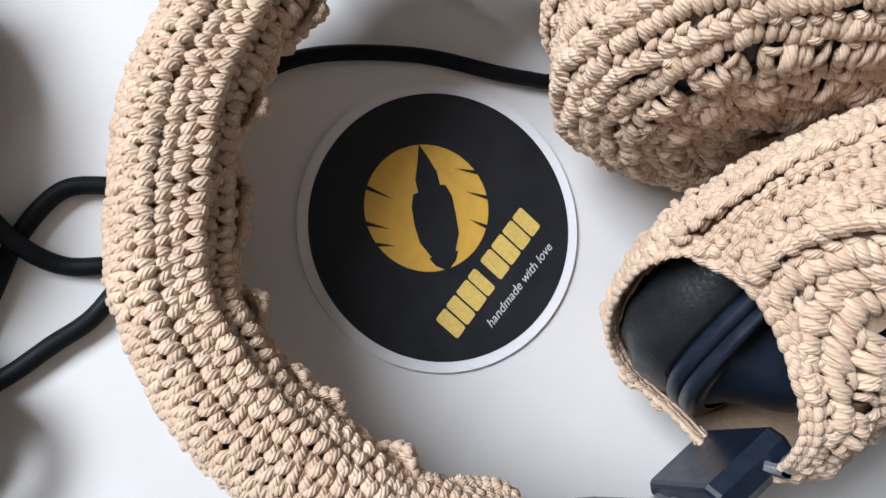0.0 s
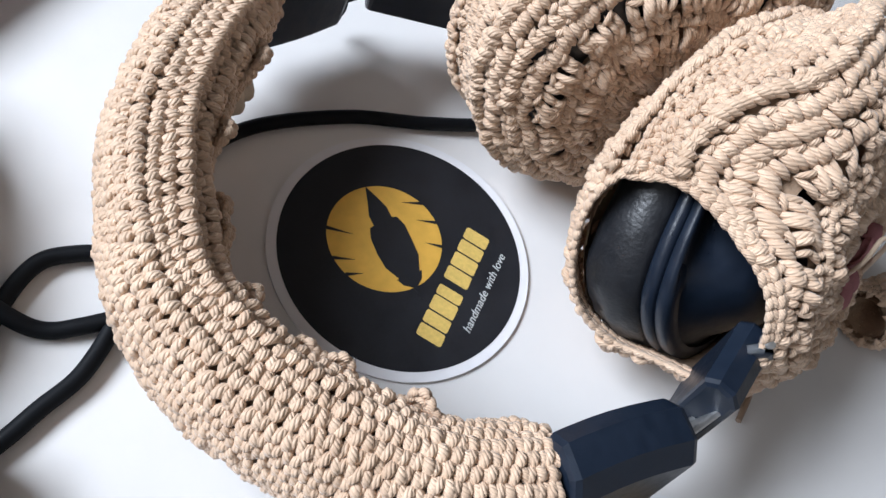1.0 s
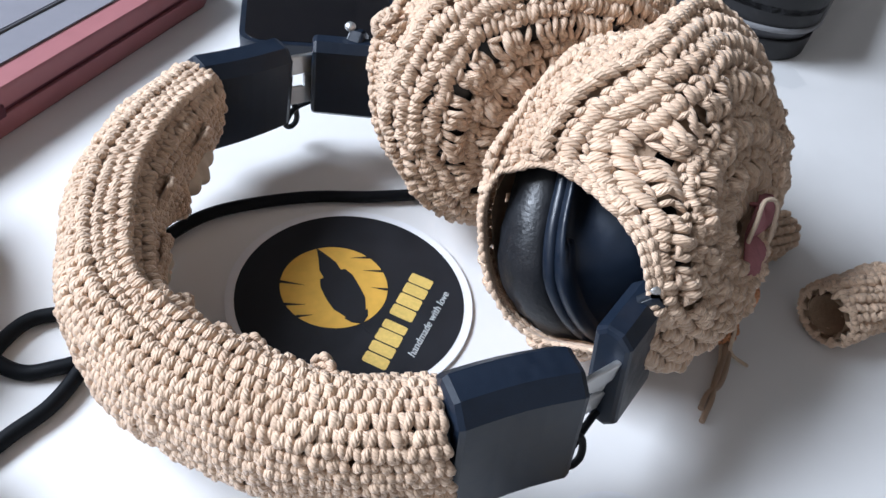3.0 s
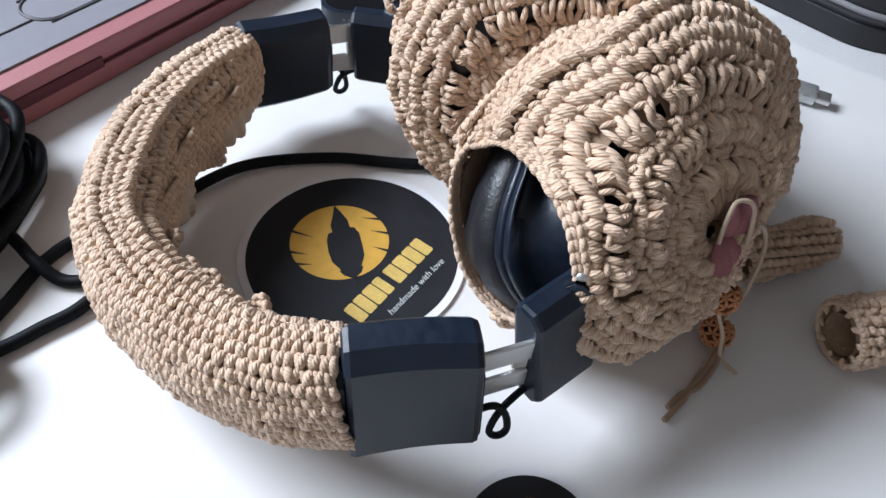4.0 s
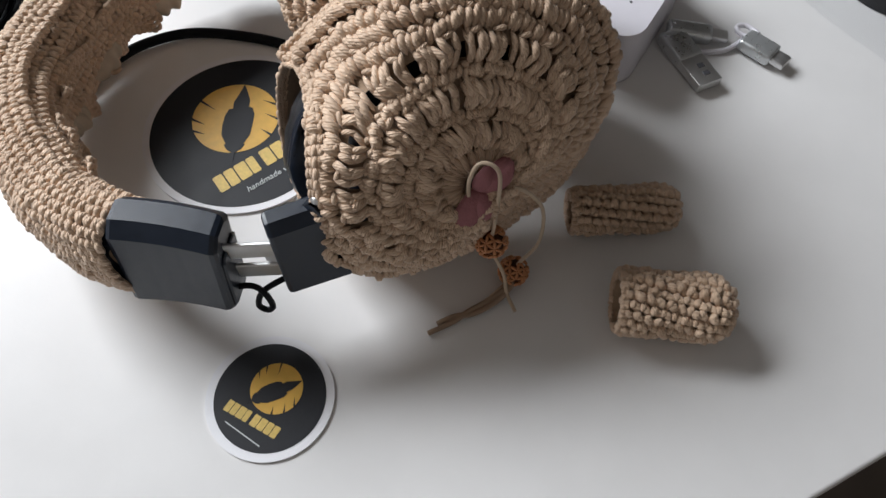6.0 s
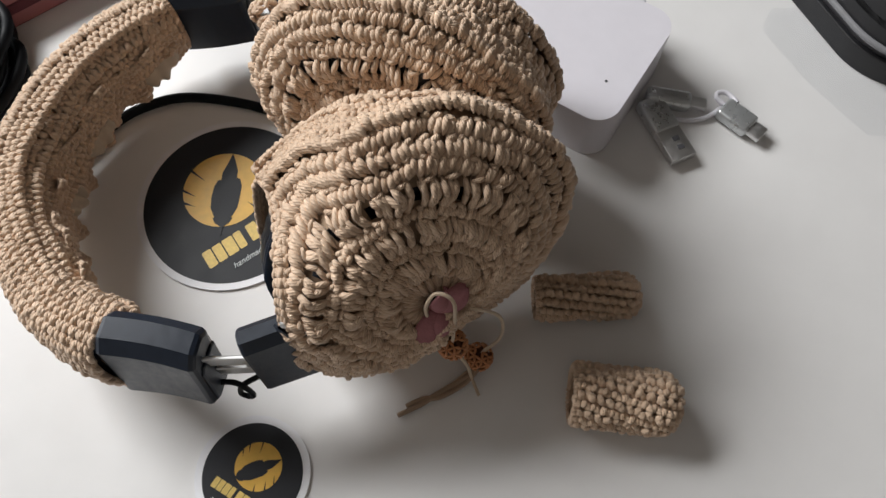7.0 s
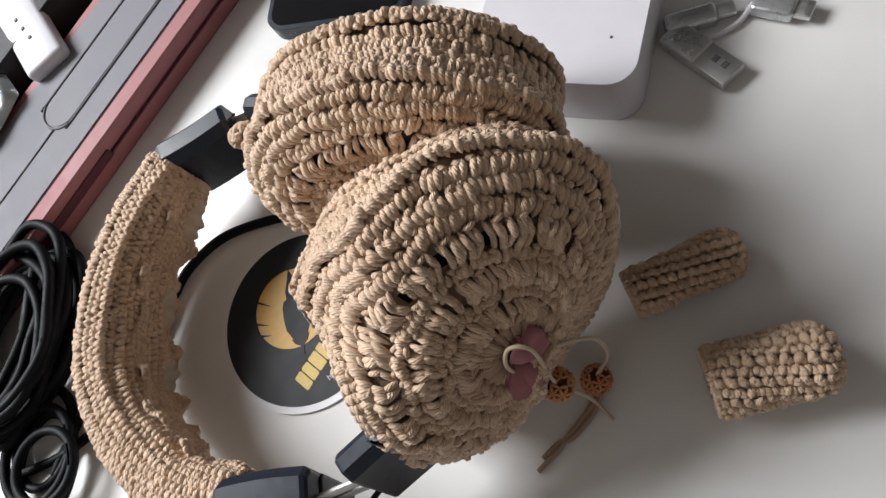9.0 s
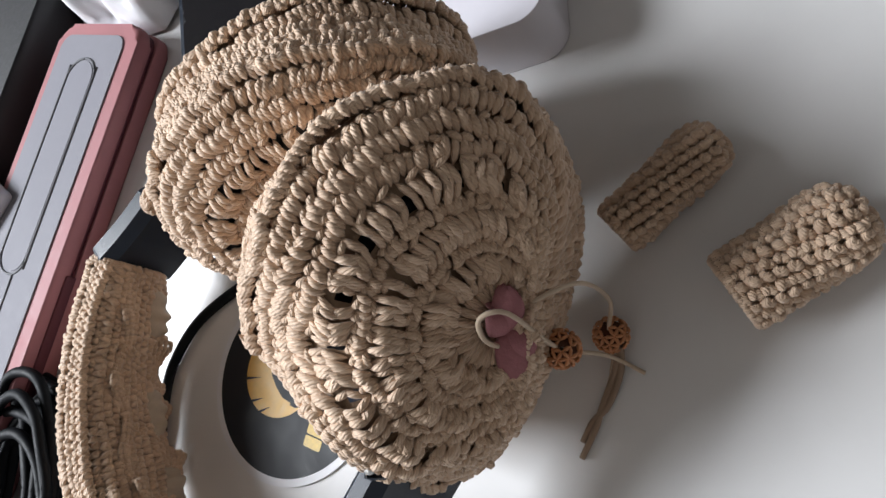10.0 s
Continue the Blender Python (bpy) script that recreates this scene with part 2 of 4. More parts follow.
def yarn(name, color, dark):
    """Plied cotton: each strand its own shade, with the slanting lines of the plies and loose fibres."""
    m = bpy.data.materials.new(name)
    m.use_nodes = True
    nt = m.node_tree
    L = nt.links.new
    b = nt.nodes["Principled BSDF"]
    b.inputs["Roughness"].default_value = 0.50
    b.inputs["Specular IOR Level"].default_value = 0.45
    b.inputs["Sheen Weight"].default_value = 0.25
    b.inputs["Sheen Roughness"].default_value = 0.5
    uv = nt.nodes.new("ShaderNodeUVMap")
    uv.uv_map = "UVMap"
    sep = nt.nodes.new("ShaderNodeSeparateXYZ")
    L(uv.outputs["UV"], sep.inputs["Vector"])
    mu = nt.nodes.new("ShaderNodeMath")
    mu.operation = 'MULTIPLY'
    mu.inputs[1].default_value = 3.0 * 2 * math.pi
    L(sep.outputs["X"], mu.inputs[0])
    mv = nt.nodes.new("ShaderNodeMath")
    mv.operation = 'MULTIPLY_ADD'
    mv.inputs[1].default_value = 2.1 * 2 * math.pi
    L(sep.outputs["Y"], mv.inputs[0])
    L(mu.outputs[0], mv.inputs[2])
    sn = nt.nodes.new("ShaderNodeMath")
    sn.operation = 'SINE'
    L(mv.outputs[0], sn.inputs[0])
    ab = nt.nodes.new("ShaderNodeMath")
    ab.operation = 'ABSOLUTE'
    L(sn.outputs[0], ab.inputs[0])
    tc = nt.nodes.new("ShaderNodeTexCoord")
    n1 = nt.nodes.new("ShaderNodeTexNoise")
    n1.inputs["Scale"].default_value = 2600
    n1.inputs["Detail"].default_value = 3
    L(tc.outputs["Object"], n1.inputs["Vector"])
    hh = nt.nodes.new("ShaderNodeMath")
    hh.operation = 'MULTIPLY_ADD'
    hh.inputs[1].default_value = 0.45
    L(n1.outputs["Fac"], hh.inputs[0])
    L(ab.outputs[0], hh.inputs[2])
    bp = nt.nodes.new("ShaderNodeBump")
    bp.inputs["Strength"].default_value = 0.6
    bp.inputs["Distance"].default_value = 0.00030
    L(hh.outputs[0], bp.inputs["Height"])
    L(bp.outputs["Normal"], b.inputs["Normal"])
    geo = nt.nodes.new("ShaderNodeNewGeometry")
    n2 = nt.nodes.new("ShaderNodeTexNoise")
    n2.inputs["Scale"].default_value = 45
    n2.inputs["Detail"].default_value = 3
    L(tc.outputs["Object"], n2.inputs["Vector"])
    ad = nt.nodes.new("ShaderNodeMath")
    ad.operation = 'MULTIPLY_ADD'
    ad.inputs[1].default_value = 0.45
    L(geo.outputs["Random Per Island"], ad.inputs[0])
    L(n2.outputs["Fac"], ad.inputs[2])
    ramp = nt.nodes.new("ShaderNodeMapRange")
    ramp.inputs["From Min"].default_value = 0.35
    ramp.inputs["From Max"].default_value = 1.05
    L(ad.outputs[0], ramp.inputs["Value"])
    mix = nt.nodes.new("ShaderNodeMix")
    mix.data_type = 'RGBA'
    mix.inputs["A"].default_value = (*dark, 1)
    mix.inputs["B"].default_value = (*color, 1)
    L(ramp.outputs["Result"], mix.inputs["Factor"])
    L(mix.outputs["Result"], b.inputs["Base Color"])
    return m


YARN = yarn("cotton_yarn", (0.74, 0.545, 0.390), (0.54, 0.375, 0.255))
# yarn colour darkened to paint the shade seen between stitches
YARN_SHADE = material("shaded_yarn_backing", (0.44, 0.31, 0.21), 0.9, noise=0.2, scale=500, bump=0.6)
LINING = material("pale_lining", (0.55, 0.46, 0.36), 0.7, noise=0.12, scale=300, bump=0.3)
YARN_THIN = yarn("thin_cotton_cord", (0.62, 0.49, 0.36), (0.50, 0.38, 0.27))
YARN_DARK = yarn("brown_cord", (0.36, 0.25, 0.17), (0.27, 0.18, 0.12))
BLACK = material("matte_black_plastic", (0.008, 0.014, 0.027), 0.38, noise=0.25, scale=300, bump=0.12, bump_scale=2500, spec=0.5)
LEATHER = material("black_leatherette", (0.012, 0.013, 0.016), 0.36, noise=0.3, scale=250, bump=0.35, bump_scale=900)
RUBBER = material("black_cable_rubber", (0.005, 0.006, 0.008), 0.55, noise=0.2, scale=300, bump=0.15, bump_scale=1500, spec=0.15)
STEEL = material("brushed_steel", (0.72, 0.72, 0.72), 0.42, 1.0, noise=0.04, scale=600, bump=0.03)
SILVER = material("silver_shell", (0.62, 0.64, 0.65), 0.36, 0.75, noise=0.08, scale=400)
WHITE_PL = material("white_plastic", (0.69, 0.67, 0.72), 0.38, noise=0.03, scale=120, bump=0.05)
GREY_PL = material("grey_plastic", (0.225, 0.22, 0.25), 0.7, noise=0.08, scale=150, bump=0.08)
DARK_GREY = material("dark_grey_plastic", (0.09, 0.09, 0.10), 0.5, noise=0.1, scale=150)
PINK_PL = material("pink_plastic", (0.36, 0.14, 0.15), 0.6, noise=0.08, scale=120, bump=0.08)
RED_GAP = material("dark_red_plastic", (0.10, 0.02, 0.03), 0.7, noise=0.1, scale=120)
CARD = material("white_card", (0.80, 0.80, 0.83), 0.6, noise=0.03, scale=300, bump=0.1)
INK = material("black_print", (0.013, 0.014, 0.018), 0.55, noise=0.35, scale=1200, bump=0.08, spec=0.35)
GOLD = material("yellow_print", (0.72, 0.42, 0.07), 0.45, noise=0.14, scale=250)
GOLD_PALE = material("pale_gold_print", (0.66, 0.47, 0.13), 0.5, noise=0.2, scale=900)
PALE = material("pale_print", (0.55, 0.58, 0.58), 0.5)
PETAL = material("dusty_pink_felt", (0.36, 0.15, 0.165), 0.85, noise=0.15, scale=400, bump=0.4)
WOOD = material("light_bead_wood", (0.56, 0.25, 0.11), 0.5, noise=0.2, scale=400, bump=0.2)
# near-black brown for the shaded hollow of the beads
BEAD_SHADE = material("bead_inner_shade", (0.10, 0.035, 0.015), 0.8, noise=0.2, scale=400)
GLASSY = material("phone_glass", (0.008, 0.008, 0.010), 0.06, spec=0.6, coat=0.5)
CASE_BK = material("black_case_fabric", (0.012, 0.012, 0.014), 0.55, noise=0.3, scale=300, bump=0.4, bump_scale=1800)
PIPING = material("grey_piping", (0.20, 0.20, 0.21), 0.5, noise=0.1, scale=400)
WALL = material("wall_paint", (0.30, 0.275, 0.25), 0.8, noise=0.03, scale=6, bump=0.1, bump_scale=120)
CEIL = material("ceiling_paint", (0.30, 0.28, 0.26), 0.85, noise=0.02, scale=6, bump=0.1, bump_scale=120)
FLOOR = material("brown_floor_boards", (0.10, 0.08, 0.065), 0.5, noise=0.25, scale=14, bump=0.2, bump_scale=90)
TABLE = material("white_laminate", (0.79, 0.78, 0.775), 0.40, noise=0.025, scale=60, bump=0.04, bump_scale=900)
FRAME = material("window_paint", (0.75, 0.75, 0.74), 0.4, noise=0.03, scale=40)


def clear_plastic():
    m = bpy.data.materials.new("clear_plastic_film")
    m.use_nodes = True
    nt = m.node_tree
    out = nt.nodes["Material Output"]
    tr = nt.nodes.new("ShaderNodeBsdfTransparent")
    tr.inputs["Color"].default_value = (0.97, 0.975, 0.98, 1)
    gl = nt.nodes.new("ShaderNodeBsdfGlossy")
    gl.inputs["Roughness"].default_value = 0.18
    gl.inputs["Color"].default_value = (0.9, 0.92, 0.95, 1)
    mx = nt.nodes.new("ShaderNodeMixShader")
    mx.inputs[0].default_value = 0.05
    nt.links.new(tr.outputs[0], mx.inputs[1])
    nt.links.new(gl.outputs[0], mx.inputs[2])
    nt.links.new(mx.outputs[0], out.inputs["Surface"])
    return m


FILM = clear_plastic()

# ---------------------------------------------------------------- the room
TM = Matrix.Rotation(TABLE_YAW, 4, 'Z')
W_E, W_M0, W_M1 = 2.4, -2.0, 1.70           # half width and the two ends of the room, in the table's directions
Z_FLOOR, Z_CEIL = -0.74, 2.16


def slab(name, e0, e1, m0, m1, z0, z1, mat):
    mm = TM @ Matrix.Translation(((e0 + e1) / 2, (m0 + m1) / 2, (z0 + z1) / 2))
    return tagged(part(name, box_bm(mm, (e1 - e0, m1 - m0, z1 - z0)), mat), kind="structure")


slab("floor", -W_E - 0.1, W_E + 0.1, W_M0 - 0.1, W_M1 + 0.1, Z_FLOOR - 0.1, Z_FLOOR, FLOOR)
slab("ceiling", -W_E - 0.1, W_E + 0.1, W_M0 - 0.1, W_M1 + 0.1, Z_CEIL, Z_CEIL + 0.1, CEIL)
slab("wall_west", -W_E - 0.1, -W_E, W_M0, W_M1, Z_FLOOR, Z_CEIL, WALL)
slab("wall_east", W_E, W_E + 0.1, W_M0, W_M1, Z_FLOOR, Z_CEIL, WALL)
slab("wall_south", -W_E - 0.1, W_E + 0.1, W_M0 - 0.1, W_M0, Z_FLOOR, Z_CEIL, WALL)
WE0, WE1, WZ0, WZ1 = -1.81, -0.23, 1.05, 1.99    # the window's opening
slab("wall_north_1", -W_E - 0.1, WE0, W_M1, W_M1 + 0.12, Z_FLOOR, Z_CEIL, WALL)
slab("wall_north_2", WE1, W_E + 0.1, W_M1, W_M1 + 0.12, Z_FLOOR, Z_CEIL, WALL)
slab("wall_north_3", WE0, WE1, W_M1, W_M1 + 0.12, Z_FLOOR, WZ0, WALL)
slab("wall_north_4", WE0, WE1, W_M1, W_M1 + 0.12, WZ1, Z_CEIL, WALL)
win = tagged(empty("window_1", em((WE0 + WE1) / 2, W_M1 + 0.08, WZ0)), "white painted window frame over the table", "window", kind="structure")
for nm, a0, a1, b0, b1 in (("window_frame", WE0, WE0 + 0.04, WZ0, WZ1), ("window_frame", WE1 - 0.04, WE1, WZ0, WZ1),
                           ("window_frame", WE0 + 0.04, WE1 - 0.04, WZ0, WZ0 + 0.04), ("window_frame", WE0 + 0.04, WE1 - 0.04, WZ1 - 0.04, WZ1)):
    part(nm, box_bm(TM @ Matrix.Translation(((a0 + a1) / 2, W_M1 + 0.085, (b0 + b1) / 2)), (a1 - a0, 0.05, b1 - b0), 0.004), FRAME, win)

# the white table
T_E0, T_E1, T_M0, T_M1 = -0.75, 0.75, -0.213, 0.50
table = tagged(empty("table", em(0, 0.14, Z_FLOOR)), "white laminate table with a smooth glossy top", "table")
part("tabletop", box_bm(TM @ Matrix.Translation(((T_E0 + T_E1) / 2, (T_M0 + T_M1) / 2, -0.0125)), (T_E1 - T_E0, T_M1 - T_M0, 0.025), 0.002), TABLE, table)
for le in (T_E0 + 0.05, T_E1 - 0.05):
    for lm in (T_M0 + 0.05, T_M1 - 0.05):
        part("leg", box_bm(TM @ Matrix.Translation((le, lm, (Z_FLOOR - 0.025) / 2)), (0.05, 0.05, -0.025 - Z_FLOOR), 0.003), TABLE, table)

# ---------------------------------------------------------------- the headphones
phones = tagged(empty("headphones", (0.02, 0.01, 0)), "black headphones in beige crocheted cotton covers lying on a white table", "headphones")

# headband cover
CENTRE = spline([(0.002, -0.0640), (-0.0188, -0.0597), (-0.0382, -0.0490), (-0.0566, -0.0320), (-0.0694, -0.0110),
                 (-0.0724, 0.0130), (-0.0695, 0.0372), (-0.0590, 0.0600), (-0.0450, 0.0785)], 241)
BAND_HX = 0.0110
BAND_TOP = ((0, 0.25, 0.5, 0.75, 1), (0.0535, 0.0505, 0.0485, 0.0490, 0.0505))
BAND_LOW = ((0, 0.25, 0.5, 0.75, 1), (0.0230, 0.0200, 0.0068, 0.0110, 0.0205))


def band_point(l, psi, off=0.0):
    """l 0..1 along the band, psi round it (0: outwards, 90 degrees: up)."""
    l = np.clip(l, 0, 1)
    x = np.interp(l, np.linspace(0, 1, len(CENTRE)), CENTRE[:, 0])
    y = np.interp(l, np.linspace(0, 1, len(CENTRE)), CENTRE[:, 1])
    g = unit(np.gradient(CENTRE, axis=0))
    tx = np.interp(l, np.linspace(0, 1, len(CENTRE)), g[:, 0])
    ty = np.interp(l, np.linspace(0, 1, len(CENTRE)), g[:, 1])
    T = unit(np.stack([tx, ty, 0 * tx], -1))
    O = np.stack([-T[..., 1], T[..., 0], 0 * tx], -1)           # inwards or outwards
    O = np.where((O[..., :1] * (x - 0.0)[..., None] + O[..., 1:2] * (y - 0.015)[..., None]) > 0, O, -O)
    c, s = np.cos(psi), np.sin(psi)
    e = 2 / 2.5
    puff = 1 + 0.045 * np.sin(l * 23 + 1.3) * np.clip(-c, 0, 1) + 0.03 * np.sin(l * 37 + psi * 2)
    endt = 1 - 0.13 * np.clip((l - 0.86) / 0.14, 0, 1) - 0.06 * np.clip((0.06 - l) / 0.06, 0, 1)
    a = (BAND_HX * puff * endt + off) * np.sign(c) * np.abs(c) ** e
    top, low = np.interp(l, *BAND_TOP), np.interp(l, *BAND_LOW)
    b = ((top - low) / 2 + off) * np.sign(s) * np.abs(s) ** e
    O2 = O * (np.where(l < 0.5, 0.08, 0.16) * -b * np.abs(2 * l - 1))[..., None]
    p = np.stack([x, y, (top + low) / 2], -1) + O2 + O * a[..., None] + np.array([0, 0, 1.0]) * b[..., None]
    p = p + T * (0.24 * b * np.clip(1 - l / 0.15, 0, 1))[..., None]
    return p, T, O


def band_frame(l, psi, off=0.0):
    p, T, O = band_point(l, psi, off)
    q, _, _ = band_point(l, psi + 0.02, off)
    B = unit(q - p)
    N = unit(np.cross(T, B))
    out = O * np.cos(psi)[..., None] + np.array([0, 0, 1.0]) * np.sin(psi)[..., None]
    N = np.where((N * out).sum(-1, keepdims=True) > 0, N, -N)
    return p, T, B, N


def build_headband_cover():
    kn = Knit()
    # backing, its darker tone standing in for shade between the stitches
    ll, pp = np.meshgrid(np.linspace(0, 1, 121), np.linspace(0, 2 * np.pi, 65), indexing="ij")
    grid, _, _ = band_point(ll, pp, -0.0030)
    base = Knit()
    base.sheet(grid, np.ones((120, 64), bool), 0)
    # rows run along the band
    psi = np.linspace(0, 2 * np.pi, 1441)
    prof, _, _ = band_point(np.full_like(psi, 0.4), psi)
    s = np.r_[0, np.cumsum(np.linalg.norm(np.diff(prof, axis=0), axis=1))]
    rows = 31
    centres = np.interp((np.arange(rows) + 0.5) / rows * s[-1], s, psi)
    pitch_h = s[-1] / rows
    length = np.linalg.norm(np.diff(CENTRE, axis=0), axis=1).sum()
    count = 59
    for r, ps in enumerate(centres):
        if math.sin(ps) < -0.93:
            continue
        l = (np.arange(count) + 0.5 * (r % 2) + 0.25) / count
        l = l[l < 0.995] + rng.normal(0, 0.0012, (l < 0.995).sum())
        rib = 0.0002 * math.sin(r * 1.9)
        for furrow in (math.radians(93), math.radians(124)):
            if abs(ps - furrow) < math.pi / rows * 1.1:
                rib = rib - 0.0017 * np.clip((l - 0.18) * 4, 0.25, 1)
        c, T, B, N = band_frame(l, np.full_like(l, ps) + 0.03 * np.sin(l * 17 + r), rib)
        kn.stitches(c, T, B, N, length / count, pitch_h, 0.00130, 0.0012, over=0.16)
    # end rims
    for lend in (0.004, 0.996):
        ps = np.linspace(0, 2 * np.pi, 42)
        c, T, B, N = band_frame(np.full_like(ps, lend), ps, -0.0003)
        kn.chain(c, N, 0.0012, 0.0010)
    cover = part("headband_cover", base.mesh("headband_cover", [YARN_SHADE]), None, phones, "beige crocheted cotton headband cover")
    tagged(part("stitches", kn.mesh("stitches", [YARN]), None, cover, "rows of plump beige cotton stitches"), kind="stuff")
    return cover


band_cover = build_headband_cover()


def build_laced_edge(z_off, phase, amp, turn):
    """The loose wavy edge where the cover closes on the inside of the band."""
    kn = Knit()
    l = np.linspace(0.015, 0.985, 84)
    psi = np.pi - z_off + 0.10 * np.sin(l * 31 + phase)
    c, T, B, N = band_frame(l, psi, 0.0)
    wave = 0.35 + 0.5 * np.sin(l * 44 + phase) + 0.25 * np.sin(l * 71 + phase * 2) + 0.18 * np.sin(l * 113)
    wave = np.clip(wave, 0.0, 1.3) * np.clip(np.minimum(l, 1 - l) * 14, 0.2, 1)
    edge = N * (0.0010 + amp * wave)[:, None] + B * (turn * (0.0012 + 0.0030 * wave))[:, None]
    root = -B * (turn * 0.0022)
    for k, f in enumerate((0.0, 0.25, 0.5, 0.75, 1.0)):
        p = c + root * (1 - f) + edge * f
        kn.chain(p, unit(N + B * turn * (0.8 * f - 0.3)), 0.0012, 0.00105)
    return part("laced_edge", kn.mesh("laced_edge", [YARN]), None, band_cover, "loose wavy crocheted edge")


build_laced_edge(0.16, 0.4, 0.0036, -1)
build_laced_edge(-0.70, 2.6, 0.0044, 1)



def build_lining(l0, l1, deep, drop):
    """A pale lobe of the band's lining that bulges out under the laced edge."""
    kn = Knit()
    ll, tt = np.meshgrid(np.linspace(l0, l1, 25), np.linspace(0, 1, 11), indexing="ij")
    c, T, B, N = band_frame(ll, np.pi + 0.25 + drop * tt, -0.0004)
    lobe = np.sin(np.pi * (ll - l0) / (l1 - l0)) ** 0.6 * np.sin(np.pi * tt) ** 0.7 * (1 + 0.15 * np.sin(ll * 160))
    kn.sheet(c + N * (deep * lobe)[..., None], np.ones((24, 10), bool), 0)
    return part("lining", kn.mesh("lining", [LINING]), None, band_cover, "pale bulging lining of the headband")


build_lining(0.42, 0.54, 0.0060, 0.75)
build_lining(0.60, 0.74, 0.0062, 0.70)
build_lining(0.84, 0.975, 0.0075, 0.85)


# slider housings, plates, yokes and lead wires
def arm_box(name, a, b, thick, z0, z1, mat, parent, bevel=0.0025, bow=0.0, lean=0.0, taper=1.0, label=""):
    """An upright, slightly bowed bar from a to b in plan."""
    a, b = Vector((*a, 0)), Vector((*b, 0))
    d = (b - a)
    n = Vector((-d.y, d.x, 0)).normalized()
    bm = bmesh.new()
    K = 7
    rings = []
    for i in range(K):
        t = i / (K - 1)
        c = a + d * t + n * (bow * math.sin(math.pi * t))
        tz = 1 + (taper - 1) * t
        zc, hz = (z0 + z1) / 2, (z1 - z0) / 2 * tz
        ch = bevel
        ring = []
        for sx, sz in ((-1, -1), (1, -1), (1, 1), (-1, 1)):
            for q in ((0, 1), (1, 0)) if sx * sz > 0 else ((1, 0), (0, 1)):
                px = sx * (thick / 2 - ch * q[0])
                pz = sz * (hz - ch * q[1])
                ring.append(bm.verts.new(c + n * (px + lean * pz) + Vector((0, 0, zc + pz))))
        rings.append(ring)
    m = len(rings[0])
    for i in range(K - 1):
        for j in range(m):
            bm.faces.new((rings[i][j], rings[i][(j + 1) % m], rings[i + 1][(j + 1) % m], rings[i + 1][j]))
    bm.faces.new(rings[0])
    bm.faces.new(rings[-1])
    ends = [e for e in bm.edges if len(e.link_faces) == 2 and any(len(f.verts) > 4 for f in e.link_faces)]
    bmesh.ops.bevel(bm, geom=ends, offset=bevel * 0.5, segments=2, profile=0.5, affect='EDGES')
    return part(name, bm, mat, parent, label)


def ball(name, c, r, flat, parent):
    bm = bmesh.new()
    bmesh.ops.create_uvsphere(bm, u_segments=16, v_segments=10, radius=r)
    for f in bm.faces:
        f.smooth = True
    part(name, moved(bm, Matrix.Translation(c) @ Matrix.Scale(flat, 4, (0, 0, 1))), STEEL, parent, "shiny steel screw")


